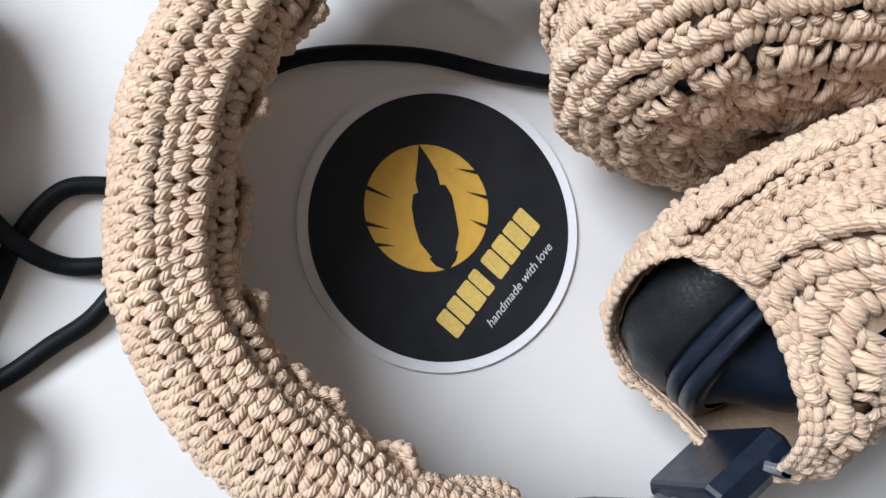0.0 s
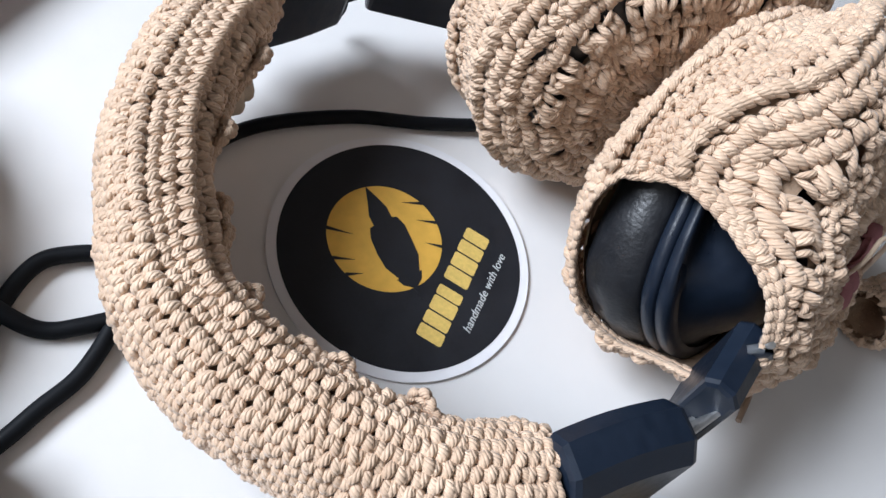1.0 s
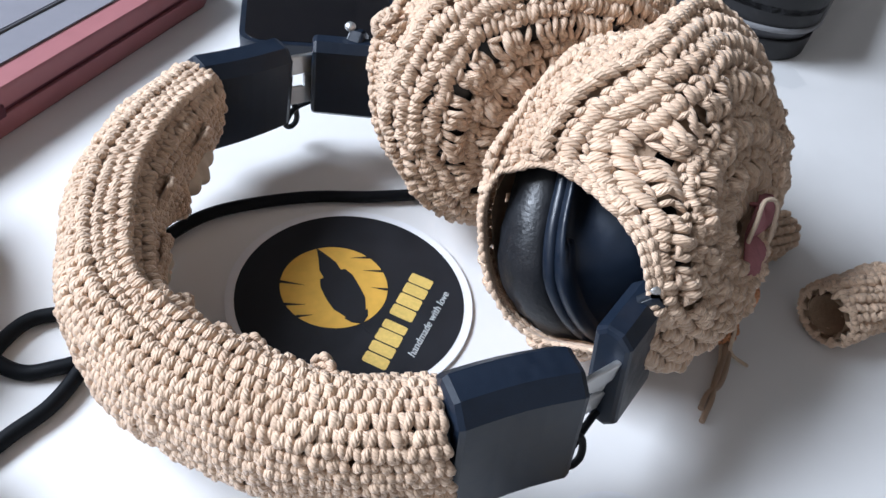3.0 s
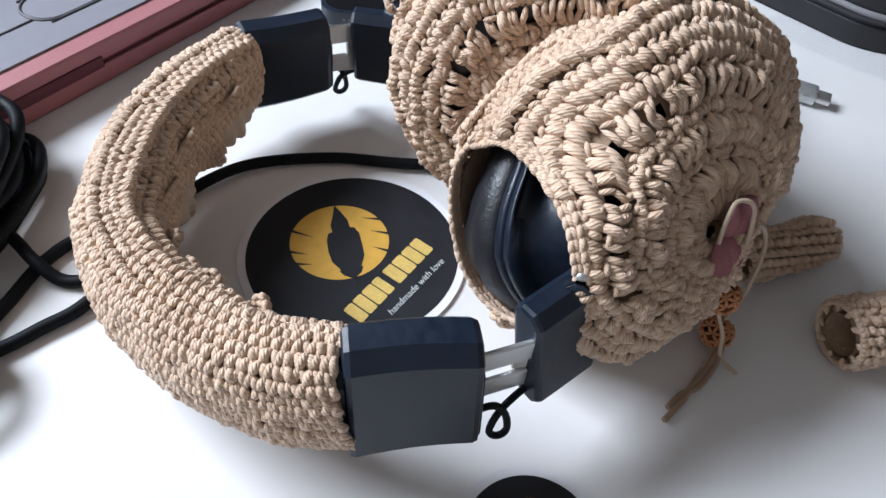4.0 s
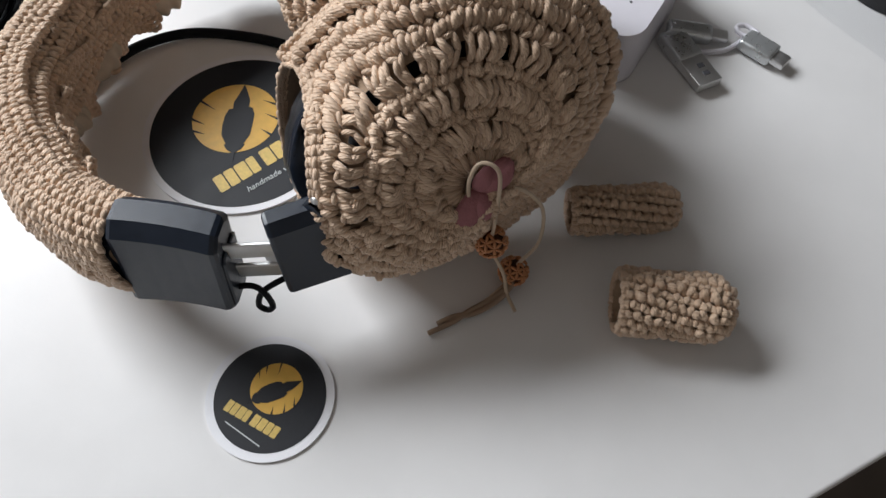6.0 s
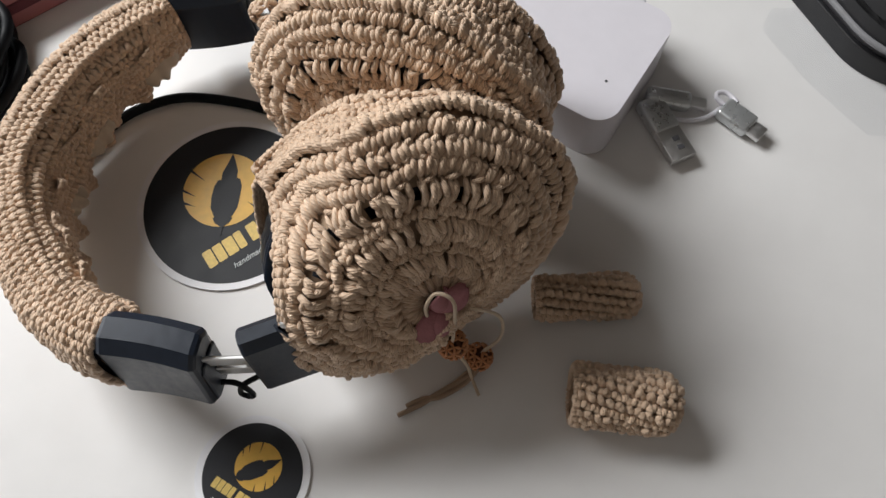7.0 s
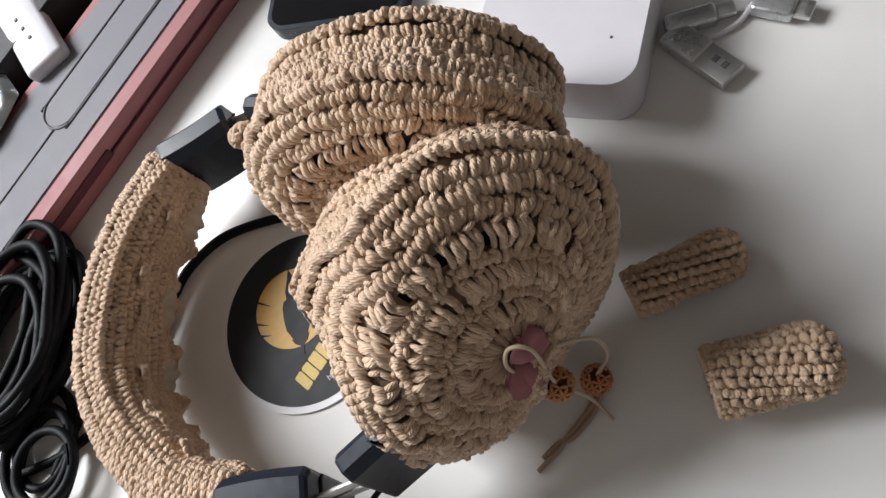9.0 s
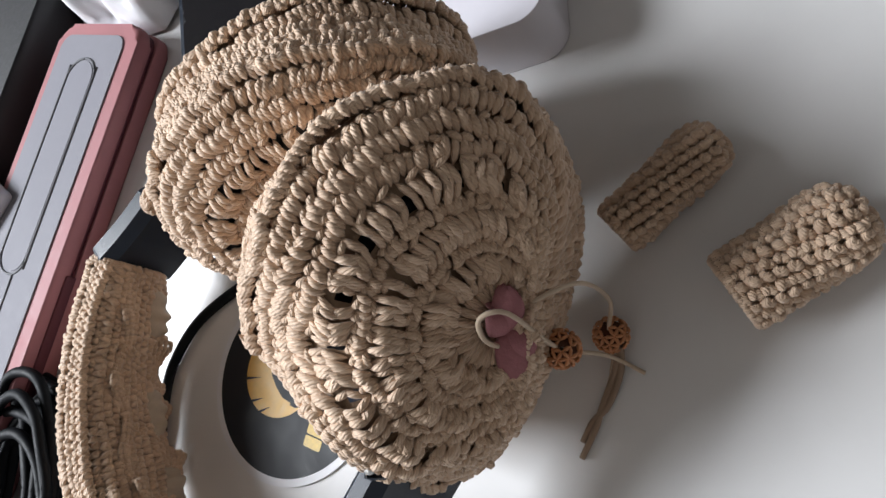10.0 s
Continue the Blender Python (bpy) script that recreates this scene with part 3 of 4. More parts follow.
def side(A, B, C, D, E, out, z, lean):
    """One arm: housing A-B, plate B-C, yoke C-D, screw at E; z: how far it is raised."""
    A, B, C, D, E = (Vector(p) for p in (A, B, C, D, E))
    o = Vector(out).normalized()
    d = (B - A).normalized()
    arm_box("band_end", A - (B - A) * 0.25, A + (B - A) * 0.12, 0.0115, z + 0.025, z + 0.050, BLACK, phones, 0.003, lean=lean)
    hs = arm_box("slider_housing", A, B, 0.0155, z + 0.0195, z + 0.0575, BLACK, phones, 0.0040, bow=0.0010 * (1 if o.y < 0 else -1), taper=0.95, lean=lean, label="matte black plastic slider housing")
    s = o * 0.0068
    arm_box("thumb_recess", B - d * 0.0085 + s, B - d * 0.0030 + s, 0.0024, z + 0.026, z + 0.034, BLACK, hs, 0.0010, lean=lean)
    arm_box("end_lip", B - d * 0.0022, B + d * 0.0008, 0.0125, z + 0.0225, z + 0.0470, BLACK, hs, 0.002, lean=lean)
    for z0, z1 in ((0.0285, 0.0362), (0.0415, 0.0495)):
        arm_box("slider_plate", B - d * 0.004, C + d * 0.004, 0.0016, z + z0, z + z1, STEEL, phones, 0.0004, label="brushed steel slider plate")
    arm_box("slider_plate_end", C - d * 0.0035, C + d * 0.004, 0.0016, z + 0.0362, z + 0.0415, STEEL, phones, 0.0003)
    yk = arm_box("yoke", C, D, 0.0105, z + 0.0235, z + 0.0570, BLACK, phones, 0.003, taper=1.03, lean=lean, label="angular black plastic yoke")
    arm_box("pivot_arm", D - (D - C) * 0.35, E, 0.0085, z + 0.040, z + 0.0600, BLACK, yk, 0.003)
    ball("screw", (E.x, E.y, z + 0.0603), 0.0021, 0.8, yk)
    ball("screw", (C.x + d.x * 0.002, C.y + d.y * 0.002, z + 0.0400), 0.0016, 0.8, yk)
    d3, o3 = Vector((d.x, d.y, 0)), Vector((o.x, o.y, 0))
    up = Vector((0, 0, 1))
    b3 = Vector((B.x, B.y, z + 0.0260)) - d3 * 0.003 + o3 * 0.003
    c3 = Vector((C.x, C.y, z + 0.0270)) + d3 * 0.003 + o3 * 0.002
    mid = (b3 + c3) / 2
    loop = [b3, b3 * 0.6 + c3 * 0.4 + o3 * 0.001 + up * 0.001, mid + o3 * 0.002 - up * 0.003 + d3 * 0.002, mid + o3 * 0.003 - up * 0.0105 + d3 * 0.0035, mid + o3 * 0.0035 - up * 0.0135 + d3 * 0.0012,
            mid + o3 * 0.003 - up * 0.0110 - d3 * 0.0016, mid + o3 * 0.001 - up * 0.0035 + d3 * 0.001, c3 - d3 * 0.002, c3]
    part("lead_wire", tube_mesh("lead_wire", spline([tuple(v) for v in loop], 70), 0.0011, 8), RUBBER, phones, "thin black looped lead wire")


side((0.0000, -0.0655), (0.0345, -0.0620), (0.0475, -0.0560), (0.0660, -0.0425), (0.0605, -0.0440), (0.05, -0.999), 0.0, 0.20)
side((-0.0460, 0.0800), (-0.0150, 0.0935), (-0.0035, 0.0955), (0.0250, 0.0895), (0.0100, 0.0955), (-0.37, 0.93), -0.0055, -0.10)


# ear cups and their covers
class Cup:
    def __init__(self, c, yaw, tilt, a, b, h, cut, pole_out, pole_in, exp=3.0, deep=1.0, tuck=0.0, wide=0.0, lip=0.0, shear=0.0, wedge=0.0, press=0.0, flare=0.0):
        self.c = np.array(c)
        ya, ti = math.radians(yaw), math.radians(tilt)
        n0 = np.array([math.sin(ya), -math.cos(ya), 0])
        self.u = np.array([math.cos(ya), math.sin(ya), 0])
        self.n = n0 * math.cos(ti) + np.array([0, 0, 1]) * math.sin(ti)
        self.w = np.cross(self.n, self.u)
        if self.w[2] < 0:
            self.w = -self.w
        self.a, self.b, self.h, self.cut, self.exp, self.deep, self.tuck, self.wide, self.lip, self.shear = a, b, h, cut, exp, deep, tuck, wide, lip, shear
        self.wedge, self.press, self.flare = wedge, press, flare
        self.pole = {1: np.array(pole_out), -1: np.array(pole_in)}
        th = np.linspace(0, np.pi, 1201)
        rho = np.abs(np.sin(th)) ** (2 / exp)
        hh = np.sign(np.cos(th)) * np.abs(np.cos(th)) ** (2 / exp)
        s = np.r_[0, np.cumsum(np.hypot(np.diff(rho) * (a + h) / 2, np.diff(hh) * b))]
        self.s, self.rho, self.hh, self.len = s, rho, hh, s[-1]

    def local(self, phi, s, off=0.0):
        rho = np.interp(s, self.s, self.rho)
        hh = np.interp(s, self.s, self.hh)
        sg = np.where(hh >= 0, 1, -1)
        k = (1 - rho) ** 1.25
        pu = np.where(sg > 0, self.pole[1][0], self.pole[-1][0])
        pw = np.where(sg > 0, self.pole[1][1], self.pole[-1][1])
        dent = np.where(sg > 0, self.pole[1][2], self.pole[-1][2])
        wob = 1 + 0.012 * np.sin(3 * phi + 1) + 0.01 * np.sin(7 * phi + s * 90)
        u = (self.a + off) * rho * np.cos(phi) * (1 + self.wide * np.clip(np.cos(phi), 0, 1) + self.lip * np.clip(-np.cos(phi), 0, 1) * np.clip(0.35 - hh, 0, 1)) * wob + k * pu
        w = (self.h + off) * rho * np.sin(phi) * wob + k * pw
        # the pad's side thins away from the hinge
        thin = self.deep - self.wedge * np.clip((u + self.a) / (2 * self.a), 0, 1)
        n = (self.b + off) * np.where(hh < 0, thin + 2.4 * self.lip * np.clip(-np.cos(phi), 0, 1) * np.clip(rho * 1.5, 0, 1), 1.0) * hh - sg * dent * np.clip(1 - rho / 0.75, 0, 1) ** 1.3
        # the upper corner over the hinge is pressed in, and the outer rim flares at the far end
        pu_, pw_ = np.clip((-0.010 - u) / 0.031, 0, 1), np.clip((w - 0.004) / 0.028, 0, 1)
        n = n - self.press * pu_ ** 2 * (3 - 2 * pu_) * pw_ ** 2 * (3 - 2 * pw_) * np.clip((hh + 0.6) / 0.9, 0, 1)
        low_ = np.clip((w + 0.006) / 0.026, 0, 1)
        n = n - 0.18 * self.press * low_ ** 2 * (3 - 2 * low_) * np.clip(hh * 2, 0, 1)
        n = n - 0.12 * self.press * np.clip(u / 0.04, 0, 1) * np.clip(hh * 2, 0, 1)
        swell = 1 + self.flare * np.exp(-((hh - 0.55) / 0.35) ** 2) * np.clip(np.cos(phi - 0.6) * 1.4, 0, 1)
        u, w = u * swell, w * swell
        # a shallow groove round the rim, and the outer face drawn in under the flower
        waist = 1 - 0.035 * np.exp(-((hh + 0.12) / 0.28) ** 2)
        low = np.abs((phi + np.pi * 0.25 + np.pi) % (2 * np.pi) - np.pi)
        waist = waist - self.tuck * np.exp(-(low / 1.05) ** 2) * np.clip(hh * 1.5 + 0.05, 0, 1) * np.clip(rho * 1.6 - 0.1, 0, 1)
        return u * waist + self.shear * w * waist, n, w * waist

    def point(self, phi, s, off=0.0):
        u, n, w = self.local(phi, s, off)
        return self.c + u[..., None] * self.u + n[..., None] * self.n + w[..., None] * self.w

    def opened(self, phi, s, pad=0.0):
        u, n, w = self.local(phi, s)
        return self.cut(u, n, w) < pad

    def axes(self, phi, s, off=0.0):
        p = self.point(phi, s, off)
        T = unit(self.point(phi + 0.01, s, off) - p)
        B = unit(self.point(phi, np.minimum(s + 0.0003, self.len - 1e-5), off) - self.point(phi, s - 0.0003, off))
        N = unit(np.cross(T, B))
        out = unit(p - self.c)
        N = np.where((N * out).sum(-1, keepdims=True) > 0, N, -N)
        return p, T, B, N


def build_cup(cup, label, flip=1):
    """The hard cup and pad that show through the cover's opening."""
    body = None
    ph = np.linspace(0, 2 * np.pi, 73)

    fit = 1.08 if cup.lip else 0.99

    def press(cu, cw, n):
        if n < 0 and cup.wedge > 0:
            return n * (1 - 0.55 * cup.wedge * np.clip(cu + 1, 0, 2))
        return n - 0.85 * cup.press * np.clip(-cu * 1.5 - 0.1, 0, 1) * np.clip(cw * 1.8 - 0.1, 0, 1)

    def lathe(name, prof, mat, parent, lab, wrinkle=0.0):
        kn = Knit()
        P = spline(prof, 40)
        g = np.zeros((len(P), len(ph), 3))
        for i, (r, n) in enumerate(P):
            rr = r * (1 + wrinkle * np.sin(ph * 46 + n * 300) * np.sin(ph * 17 + 2))
            rr = rr * (1 + 0.04 * cup.lip / 0.10 * np.clip(-np.cos(ph), 0, 1) * (n < 0)) * (1 - 5.5 * cup.press * np.clip(-np.cos(ph) * 1.5, 0, 1) * np.clip(np.sin(ph) * 2 + 0.2, 0, 1))
            g[i] = cup.c + np.outer(np.cos(ph) * rr * cup.a * fit, cup.u) + np.outer(np.sin(ph) * rr * cup.h * fit, cup.w + cup.shear * cup.u) + np.outer(press(np.cos(ph) * rr, np.sin(ph) * rr, n), cup.n) * flip
        kn.sheet(g, np.ones((len(P) - 1, len(ph) - 1), bool), 0)
        return part(name, kn.mesh(name, [mat]), None, parent, lab)

    b = cup.b
    full = 1 + 0.2 * (cup.lip > 0)
    body = lathe("ear_cup", [(0.02, b * 0.55), (0.40, b * 0.55), (0.56, b * 0.48), (0.64, b * 0.28), (0.76, 0.0), (0.82, -b * 0.10), (0.5, -b * 0.12), (0.02, -b * 0.12)], BLACK, phones, label)
    lathe("trim_ring", [(0.80, b * 0.02), (0.845, 0.0), (0.85, -b * 0.08), (0.83, -b * 0.14), (0.7, -b * 0.15)], BLACK, body, "")
    lathe("trim_ring", [(0.78, -b * 0.12), (0.85, -b * 0.16), (0.855, -b * 0.26), (0.80, -b * 0.32), (0.7, -b * 0.32)], BLACK, body, "")
    lathe("ear_pad", [(0.50, -b * 0.30), (0.80, -b * 0.31), (0.87, -b * 0.42), (0.88, -b * 0.62 * full), (0.80, -b * 0.82 * full), (0.64, -b * 0.90 * full), (0.45, -b * 0.76 * full), (0.02, -b * 0.55)], LEATHER, body, "creased black leatherette ear pad", 0.012)
    return body


def build_cup_cover(cup, label, loose=1.0):
    kn = Knit()
    rnd = np.random.default_rng(int(cup.c[0] * 1e5))
    L = cup.len
    # the rounds, from each face's middle to the rim: (length share, kind)
    half = L / 2
    plan = []
    s = 0.003
    for length, kind in ((0.0080, "long"), (0.0064, "cluster11"), (0.0034, "row"), (0.0064, "cluster14"), (0.0038, "row"), (0.0066, "cluster16")):
        plan.append((s, s + length, kind))
        s += length
    s_rows = s
    holes = []
    for sign in (0, 1):
        def S(x):
            return x if sign == 0 else L - x
        for (s0, s1, kind) in plan:
            h = s1 - s0
            sm = (s0 + s1) / 2
            if kind == "long":
                n = 60
                phi = (np.arange(n) + rnd.uniform(-0.25, 0.25, n)) / n * 2 * np.pi
                a, T, B, N = cup.axes(phi, np.full(n, S(s0 + 0.0005)), -0.0006)
                b, _, _, N2 = cup.axes(phi + rnd.normal(0.04, 0.03, n), np.full(n, S(s1 + 0.001)) + rnd.normal(0, 0.0005, n), 0.0004)
                kn.strands(a, b, unit(N + N2), 0.00100 * rnd.uniform(0.85, 1.15, n), 0.0013 * rnd.uniform(0.5, 1.5, n))
            elif kind == "row":
                nb = int(2 * np.pi * sm * 1.25 / 0.0037)
                phi = (np.arange(nb) + rnd.uniform(-0.2, 0.2, nb)) / nb * 2 * np.pi
                lump = 0.0002 + rnd.normal(0, 0.0002, nb)
                c, T, B, N = cup.axes(phi, np.full(nb, S(sm)) + rnd.normal(0, 0.0004, nb), lump)
                ok = ~cup.opened(phi, np.full(nb, S(sm)), 0.001)
                pp = np.linalg.norm(cup.point(phi + 2 * np.pi / nb, np.full(nb, S(sm))) - c, axis=1)
                kn.grains(c[ok], T[ok], B[ok], N[ok], pp[ok], h * 1.1, 0.00122, 0.0014, 1 if sm < 0.011 else -1)
            else:
                k = int(kind[7:])
                holed = k == 16
                n = 7
                base = (np.arange(k) + (0.5 if holed else 0.2)) / k * 2 * np.pi
                if holed:
                    holes.append((sign, s0, s1, base, k))
                lean = rnd.choice([-1.0, 1.0], k)
                for j in range(n):
                    f = (j + 0.5) / n - 0.5
                    phi = base + f * 2 * np.pi / k * (0.74 if holed else 0.86) + rnd.normal(0, 0.018, k)
                    top = base + f * 2 * np.pi / k * (0.92 if holed else 1.0) + rnd.normal(0, 0.018, k)
                    a, T, B, N = cup.axes(phi * 1.0, np.full(k, S(s0 - 0.0008)) + rnd.normal(0, 0.0006, k), 0.0)
                    b, _, _, N2 = cup.axes(top, np.full(k, S(s1 + 0.0008)) + rnd.normal(0, 0.0005, k), 0.0002)
                    ok = ~cup.opened(phi, np.full(k, S(sm)), 0.001)
                    up = unit(N + N2)
                    puff = 0.0032 - abs(f) * 0.0058
                    mid = (a + b) / 2 + T * rnd.normal(0, 0.0005, k)[:, None] + up * puff
                    slant = T * (0.0010 * lean + rnd.normal(0, 0.0003, k))[:, None]
                    for p, q in ((a - slant, mid + slant + (b - a) * 0.14), (mid + slant - (b - a) * 0.16 + up * 0.0005, b - slant)):
                        kn.strands(p[ok], q[ok], up[ok], 0.00112 * rnd.uniform(0.88, 1.14, ok.sum()), 0.0013 * rnd.uniform(0.6, 1.5, ok.sum()))
                # the loops that bind each cluster at its top
                for f in (-0.25, 0.22):
                    c, T, B, N = cup.axes(base + f * 2 * np.pi / k, np.full(k, S(s1)) + rnd.normal(0, 0.0005, k), 0.0010)
                    ok = ~cup.opened(base, np.full(k, S(sm)), 0.001)
                    d = T * 0.0024 + B * (0.0009 * lean + rnd.normal(0, 0.0004, k))[:, None]
                    kn.strands((c - d)[ok], (c + d)[ok], N[ok], 0.00092, 0.0012)
        # plain rounds to the rim's middle
        row_h = (half - s_rows) / round((half - s_rows) / 0.0046)
        r = 0
        x = s_rows + row_h * 0.6
        ridged = False
        while x < half - 0.001:
            phi_d = np.linspace(0, 2 * np.pi, 400)
            ring = cup.point(phi_d, np.full(400, S(x)))
            arc = np.r_[0, np.cumsum(np.linalg.norm(np.diff(ring, axis=0), axis=1))]
            n = max(int(arc[-1] / 0.0039), 12)
            phi = np.interp((np.arange(n) + 0.5 * (r % 2) + rnd.uniform(-0.12, 0.12, n)) / n % 1.0 * arc[-1], arc, phi_d)
            rib = 0.0
            rho = np.interp(S(x), cup.s, cup.rho)
            ridge = not ridged and rho > 0.955
            if ridge:
                ridged = True
                rib = 0.0014 * loose
            wave = 0.0006 * np.sin(6 * phi + 2.1 * r) + 0.0004 * np.sin(17 * phi + r)
            c, T, B, N = cup.axes(phi, np.full(n, S(x)) + wave, rib + rnd.normal(0, 0.0002, n))
            ok = ~cup.opened(phi, np.full(n, S(x)), 0.0008)
            B = B if sign == 0 else -B
            tall = np.linalg.norm(cup.point(phi, np.full(n, S(x) + row_h / 2)) - cup.point(phi, np.full(n, S(x) - row_h / 2)), axis=1)
            kn.grains(c[ok], T[ok], B[ok], N[ok], arc[-1] / n, tall[ok], 0.00132 if not ridge else 0.00146, 0.0014, 1 if r % 2 else -1)
            if ridge:
                kn.chain(c[ok] + N[ok] * 0.0006, N[ok], 0.0011, 0.00105)
            x += row_h
            r += 1
    # backing with gaps at the holes and the opening; dark colour paints shade behind stitches
    ss = np.linspace(0.002, L - 0.002, 150)
    pp = np.linspace(0, 2 * np.pi, 361)
    G, P = np.meshgrid(ss, pp, indexing="ij")
    grid = cup.point(P, G, -0.0017)
    gm, pm = (G[:-1, :-1] + G[1:, 1:]) / 2, (P[:-1, :-1] + P[1:, 1:]) / 2
    keep = ~cup.opened(pm, gm, 0.0004)
    for sign, s0, s1, base, k in holes:
        mid = base + np.pi / k
        x = gm if sign == 0 else L - gm
        dphi = np.abs((pm[..., None] - mid + np.pi) % (2 * np.pi) - np.pi).min(-1)
        keep &= ~((x > s0 + 0.0020) & (x < s1 - 0.0012) & (dphi < np.pi / k * 0.24))
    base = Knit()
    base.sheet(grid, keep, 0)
    cover = part("ear_cup_cover", base.mesh("ear_cup_cover", [YARN_SHADE]), None, phones, label)
    tagged(part("stitches", kn.mesh("stitches", [YARN]), None, cover, "rounds of plump beige cotton stitches"), kind="stuff")
    # the edge of the opening
    cont = []
    sd = np.linspace(0.004, L - 0.004, 500)
    for ph in np.linspace(np.pi * 0.3, np.pi * 1.7, 240):
        f = cup.cut(*cup.local(np.full(500, ph), sd))
        z = np.nonzero(np.diff(np.sign(f)))[0]
        for i in z:
            cont.append((ph, sd[i]))
    if len(cont) > 20:
        cont = np.array(cont)
        u, n, w = cup.local(cont[:, 0], cont[:, 1])
        order = np.argsort(np.arctan2(w - w.mean(), n - n.mean()))
        P = cup.point(cont[order, 0], cont[order, 1])
        P = np.vstack([P, P[:1]])
        arc = np.r_[0, np.cumsum(np.linalg.norm(np.diff(P, axis=0), axis=1))]
        m = int(arc[-1] / 0.0031)
        g = np.linspace(0, arc[-1], m, endpoint=False)
        Q = np.stack([np.interp(g, arc, P[:, i]) for i in range(3)], 1)
        kn = Knit()
        out = unit(Q - cup.c - (Q - cup.c) @ cup.u[:, None] * cup.u)
        kn.chain(Q, unit(out - cup.u * 0.6), 0.0012, 0.00105)
        kn.chain(Q + out * 0.0014 + cup.u * 0.002, out, 0.0012, 0.00105)
        part("opening_edge", kn.mesh("opening_edge", [YARN]), None, cover, "crocheted edge round the opening")
    return cover


NEAR = Cup((0.0879, -0.0024, 0.0530), 29.5, 34.0, 0.0535, 0.0288, 0.0482, lambda u, n, w: u + 0.0420 - 0.1 * w + 8.5 * (n - 0.005) ** 2,
           (0.0073, -0.0150, 0.0080), (0, 0, 0.003), 3.4, 1.12, 0.42, 0.09, 0.10, 0.12, wedge=0.72, press=0.019, flare=0.11)
FAR = Cup((0.0667, 0.0587, 0.0505), 0.0, 12.0, 0.0537, 0.0255, 0.0475, lambda u, n, w: u + 0.8 * n + 0.064, (0.004, -0.010, 0.004), (0, 0, 0.003), 3.5,
          0.94, 0.0, 0.07, wedge=-0.32, flare=0.02)
build_cup(NEAR, "black plastic ear cup inside a crocheted cover")
build_cup(FAR, "black plastic ear cup inside a crocheted cover", -1)
near_cover = build_cup_cover(NEAR, "beige crocheted ear cup cover with drawn-in flower and beads")
far_cover = build_cup_cover(FAR, "beige crocheted ear cup cover with openwork round")

# the small corner that stands off the far cover
kn = Knit()
tip = np.array([0.0160, 0.0625, 0.0735])
d = unit(rng.normal(0, 1, (46, 3)))
q = unit(np.cross(d, rng.normal(0, 1, (46, 3))))
kn.strands(tip + (d - q * 0.55) * [0.0058, 0.0040, 0.0045], tip + (d + q * 0.55) * [0.0058, 0.0040, 0.0045], d, 0.00105, 0.0007)
tagged(part("cover_corner", kn.mesh("cover_corner", [YARN]), None, far_cover, "crocheted corner that stands off"), kind="stuff")

# flower, drawcord and beads on the near cover
FL = NEAR.c + NEAR.u * (NEAR.pole[1][0] + NEAR.shear * NEAR.pole[1][1]) + NEAR.w * NEAR.pole[1][1] + NEAR.n * (NEAR.b - 0.0060)
for k, (ang, ln, tw) in enumerate(((228, 0.0150, 0.2), (40, 0.0135, -0.25), (72, 0.0095, 0.3), (262, 0.0100, 0.1))):
    a = math.radians(ang)
    d = NEAR.u * math.cos(a) + NEAR.w * math.sin(a)
    sd = np.cross(NEAR.n, d)
    g = np.zeros((9, 7, 3))
    for i in range(9):
        t = i / 8
        half = 0.0040 * math.sin(math.pi * min(t * 0.92 + 0.08, 1)) ** 0.7
        for j in range(7):
            v = j / 6 * 2 - 1
            g[i, j] = FL + d * ln * t + sd * half * v + NEAR.n * (0.0024 + 0.0030 * math.sin(math.pi * t * 0.8) - 0.0016 * v * v + tw * 0.006 * v * t)
    kn = Knit()
    kn.sheet(g, np.ones((8, 6), bool), 0)
    ob = part("petal", kn.mesh("petal", [PETAL]), None, near_cover, "dusty pink felt petal")
    so = ob.modifiers.new("thickness", 'SOLIDIFY')
    so.thickness = 0.0007
BEAD1, BEAD2 = np.array([0.1128, -0.0290, 0.0318]), np.array([0.1220, -0.0245, 0.0058])


def bead_mesh():
    bm0 = bmesh.new()
    bmesh.ops.create_icosphere(bm0, subdivisions=2, radius=0.0054)
    kn = Knit()
    p0 = np.array([e.verts[0].co[:] for e in bm0.edges])
    p1 = np.array([e.verts[1].co[:] for e in bm0.edges])
    keep = np.random.default_rng(3).random(len(p0)) > 0.22
    kn.strands(p0[keep], p1[keep], unit(p0 + p1)[keep], 0.00060, 0.0003, 0, 3, 6)
    # added dark sphere paints the shade inside the hollow bead
    ph, th = np.meshgrid(np.linspace(0, 2 * np.pi, 21), np.linspace(0.25, np.pi - 0.25, 11), indexing="ij")
    g = np.stack([np.sin(th) * np.cos(ph), np.sin(th) * np.sin(ph), np.cos(th)], -1) * 0.0044
    kn.sheet(g, np.ones((20, 10), bool), 1)
    bm0.free()
    return kn.mesh("bead", [WOOD, BEAD_SHADE])


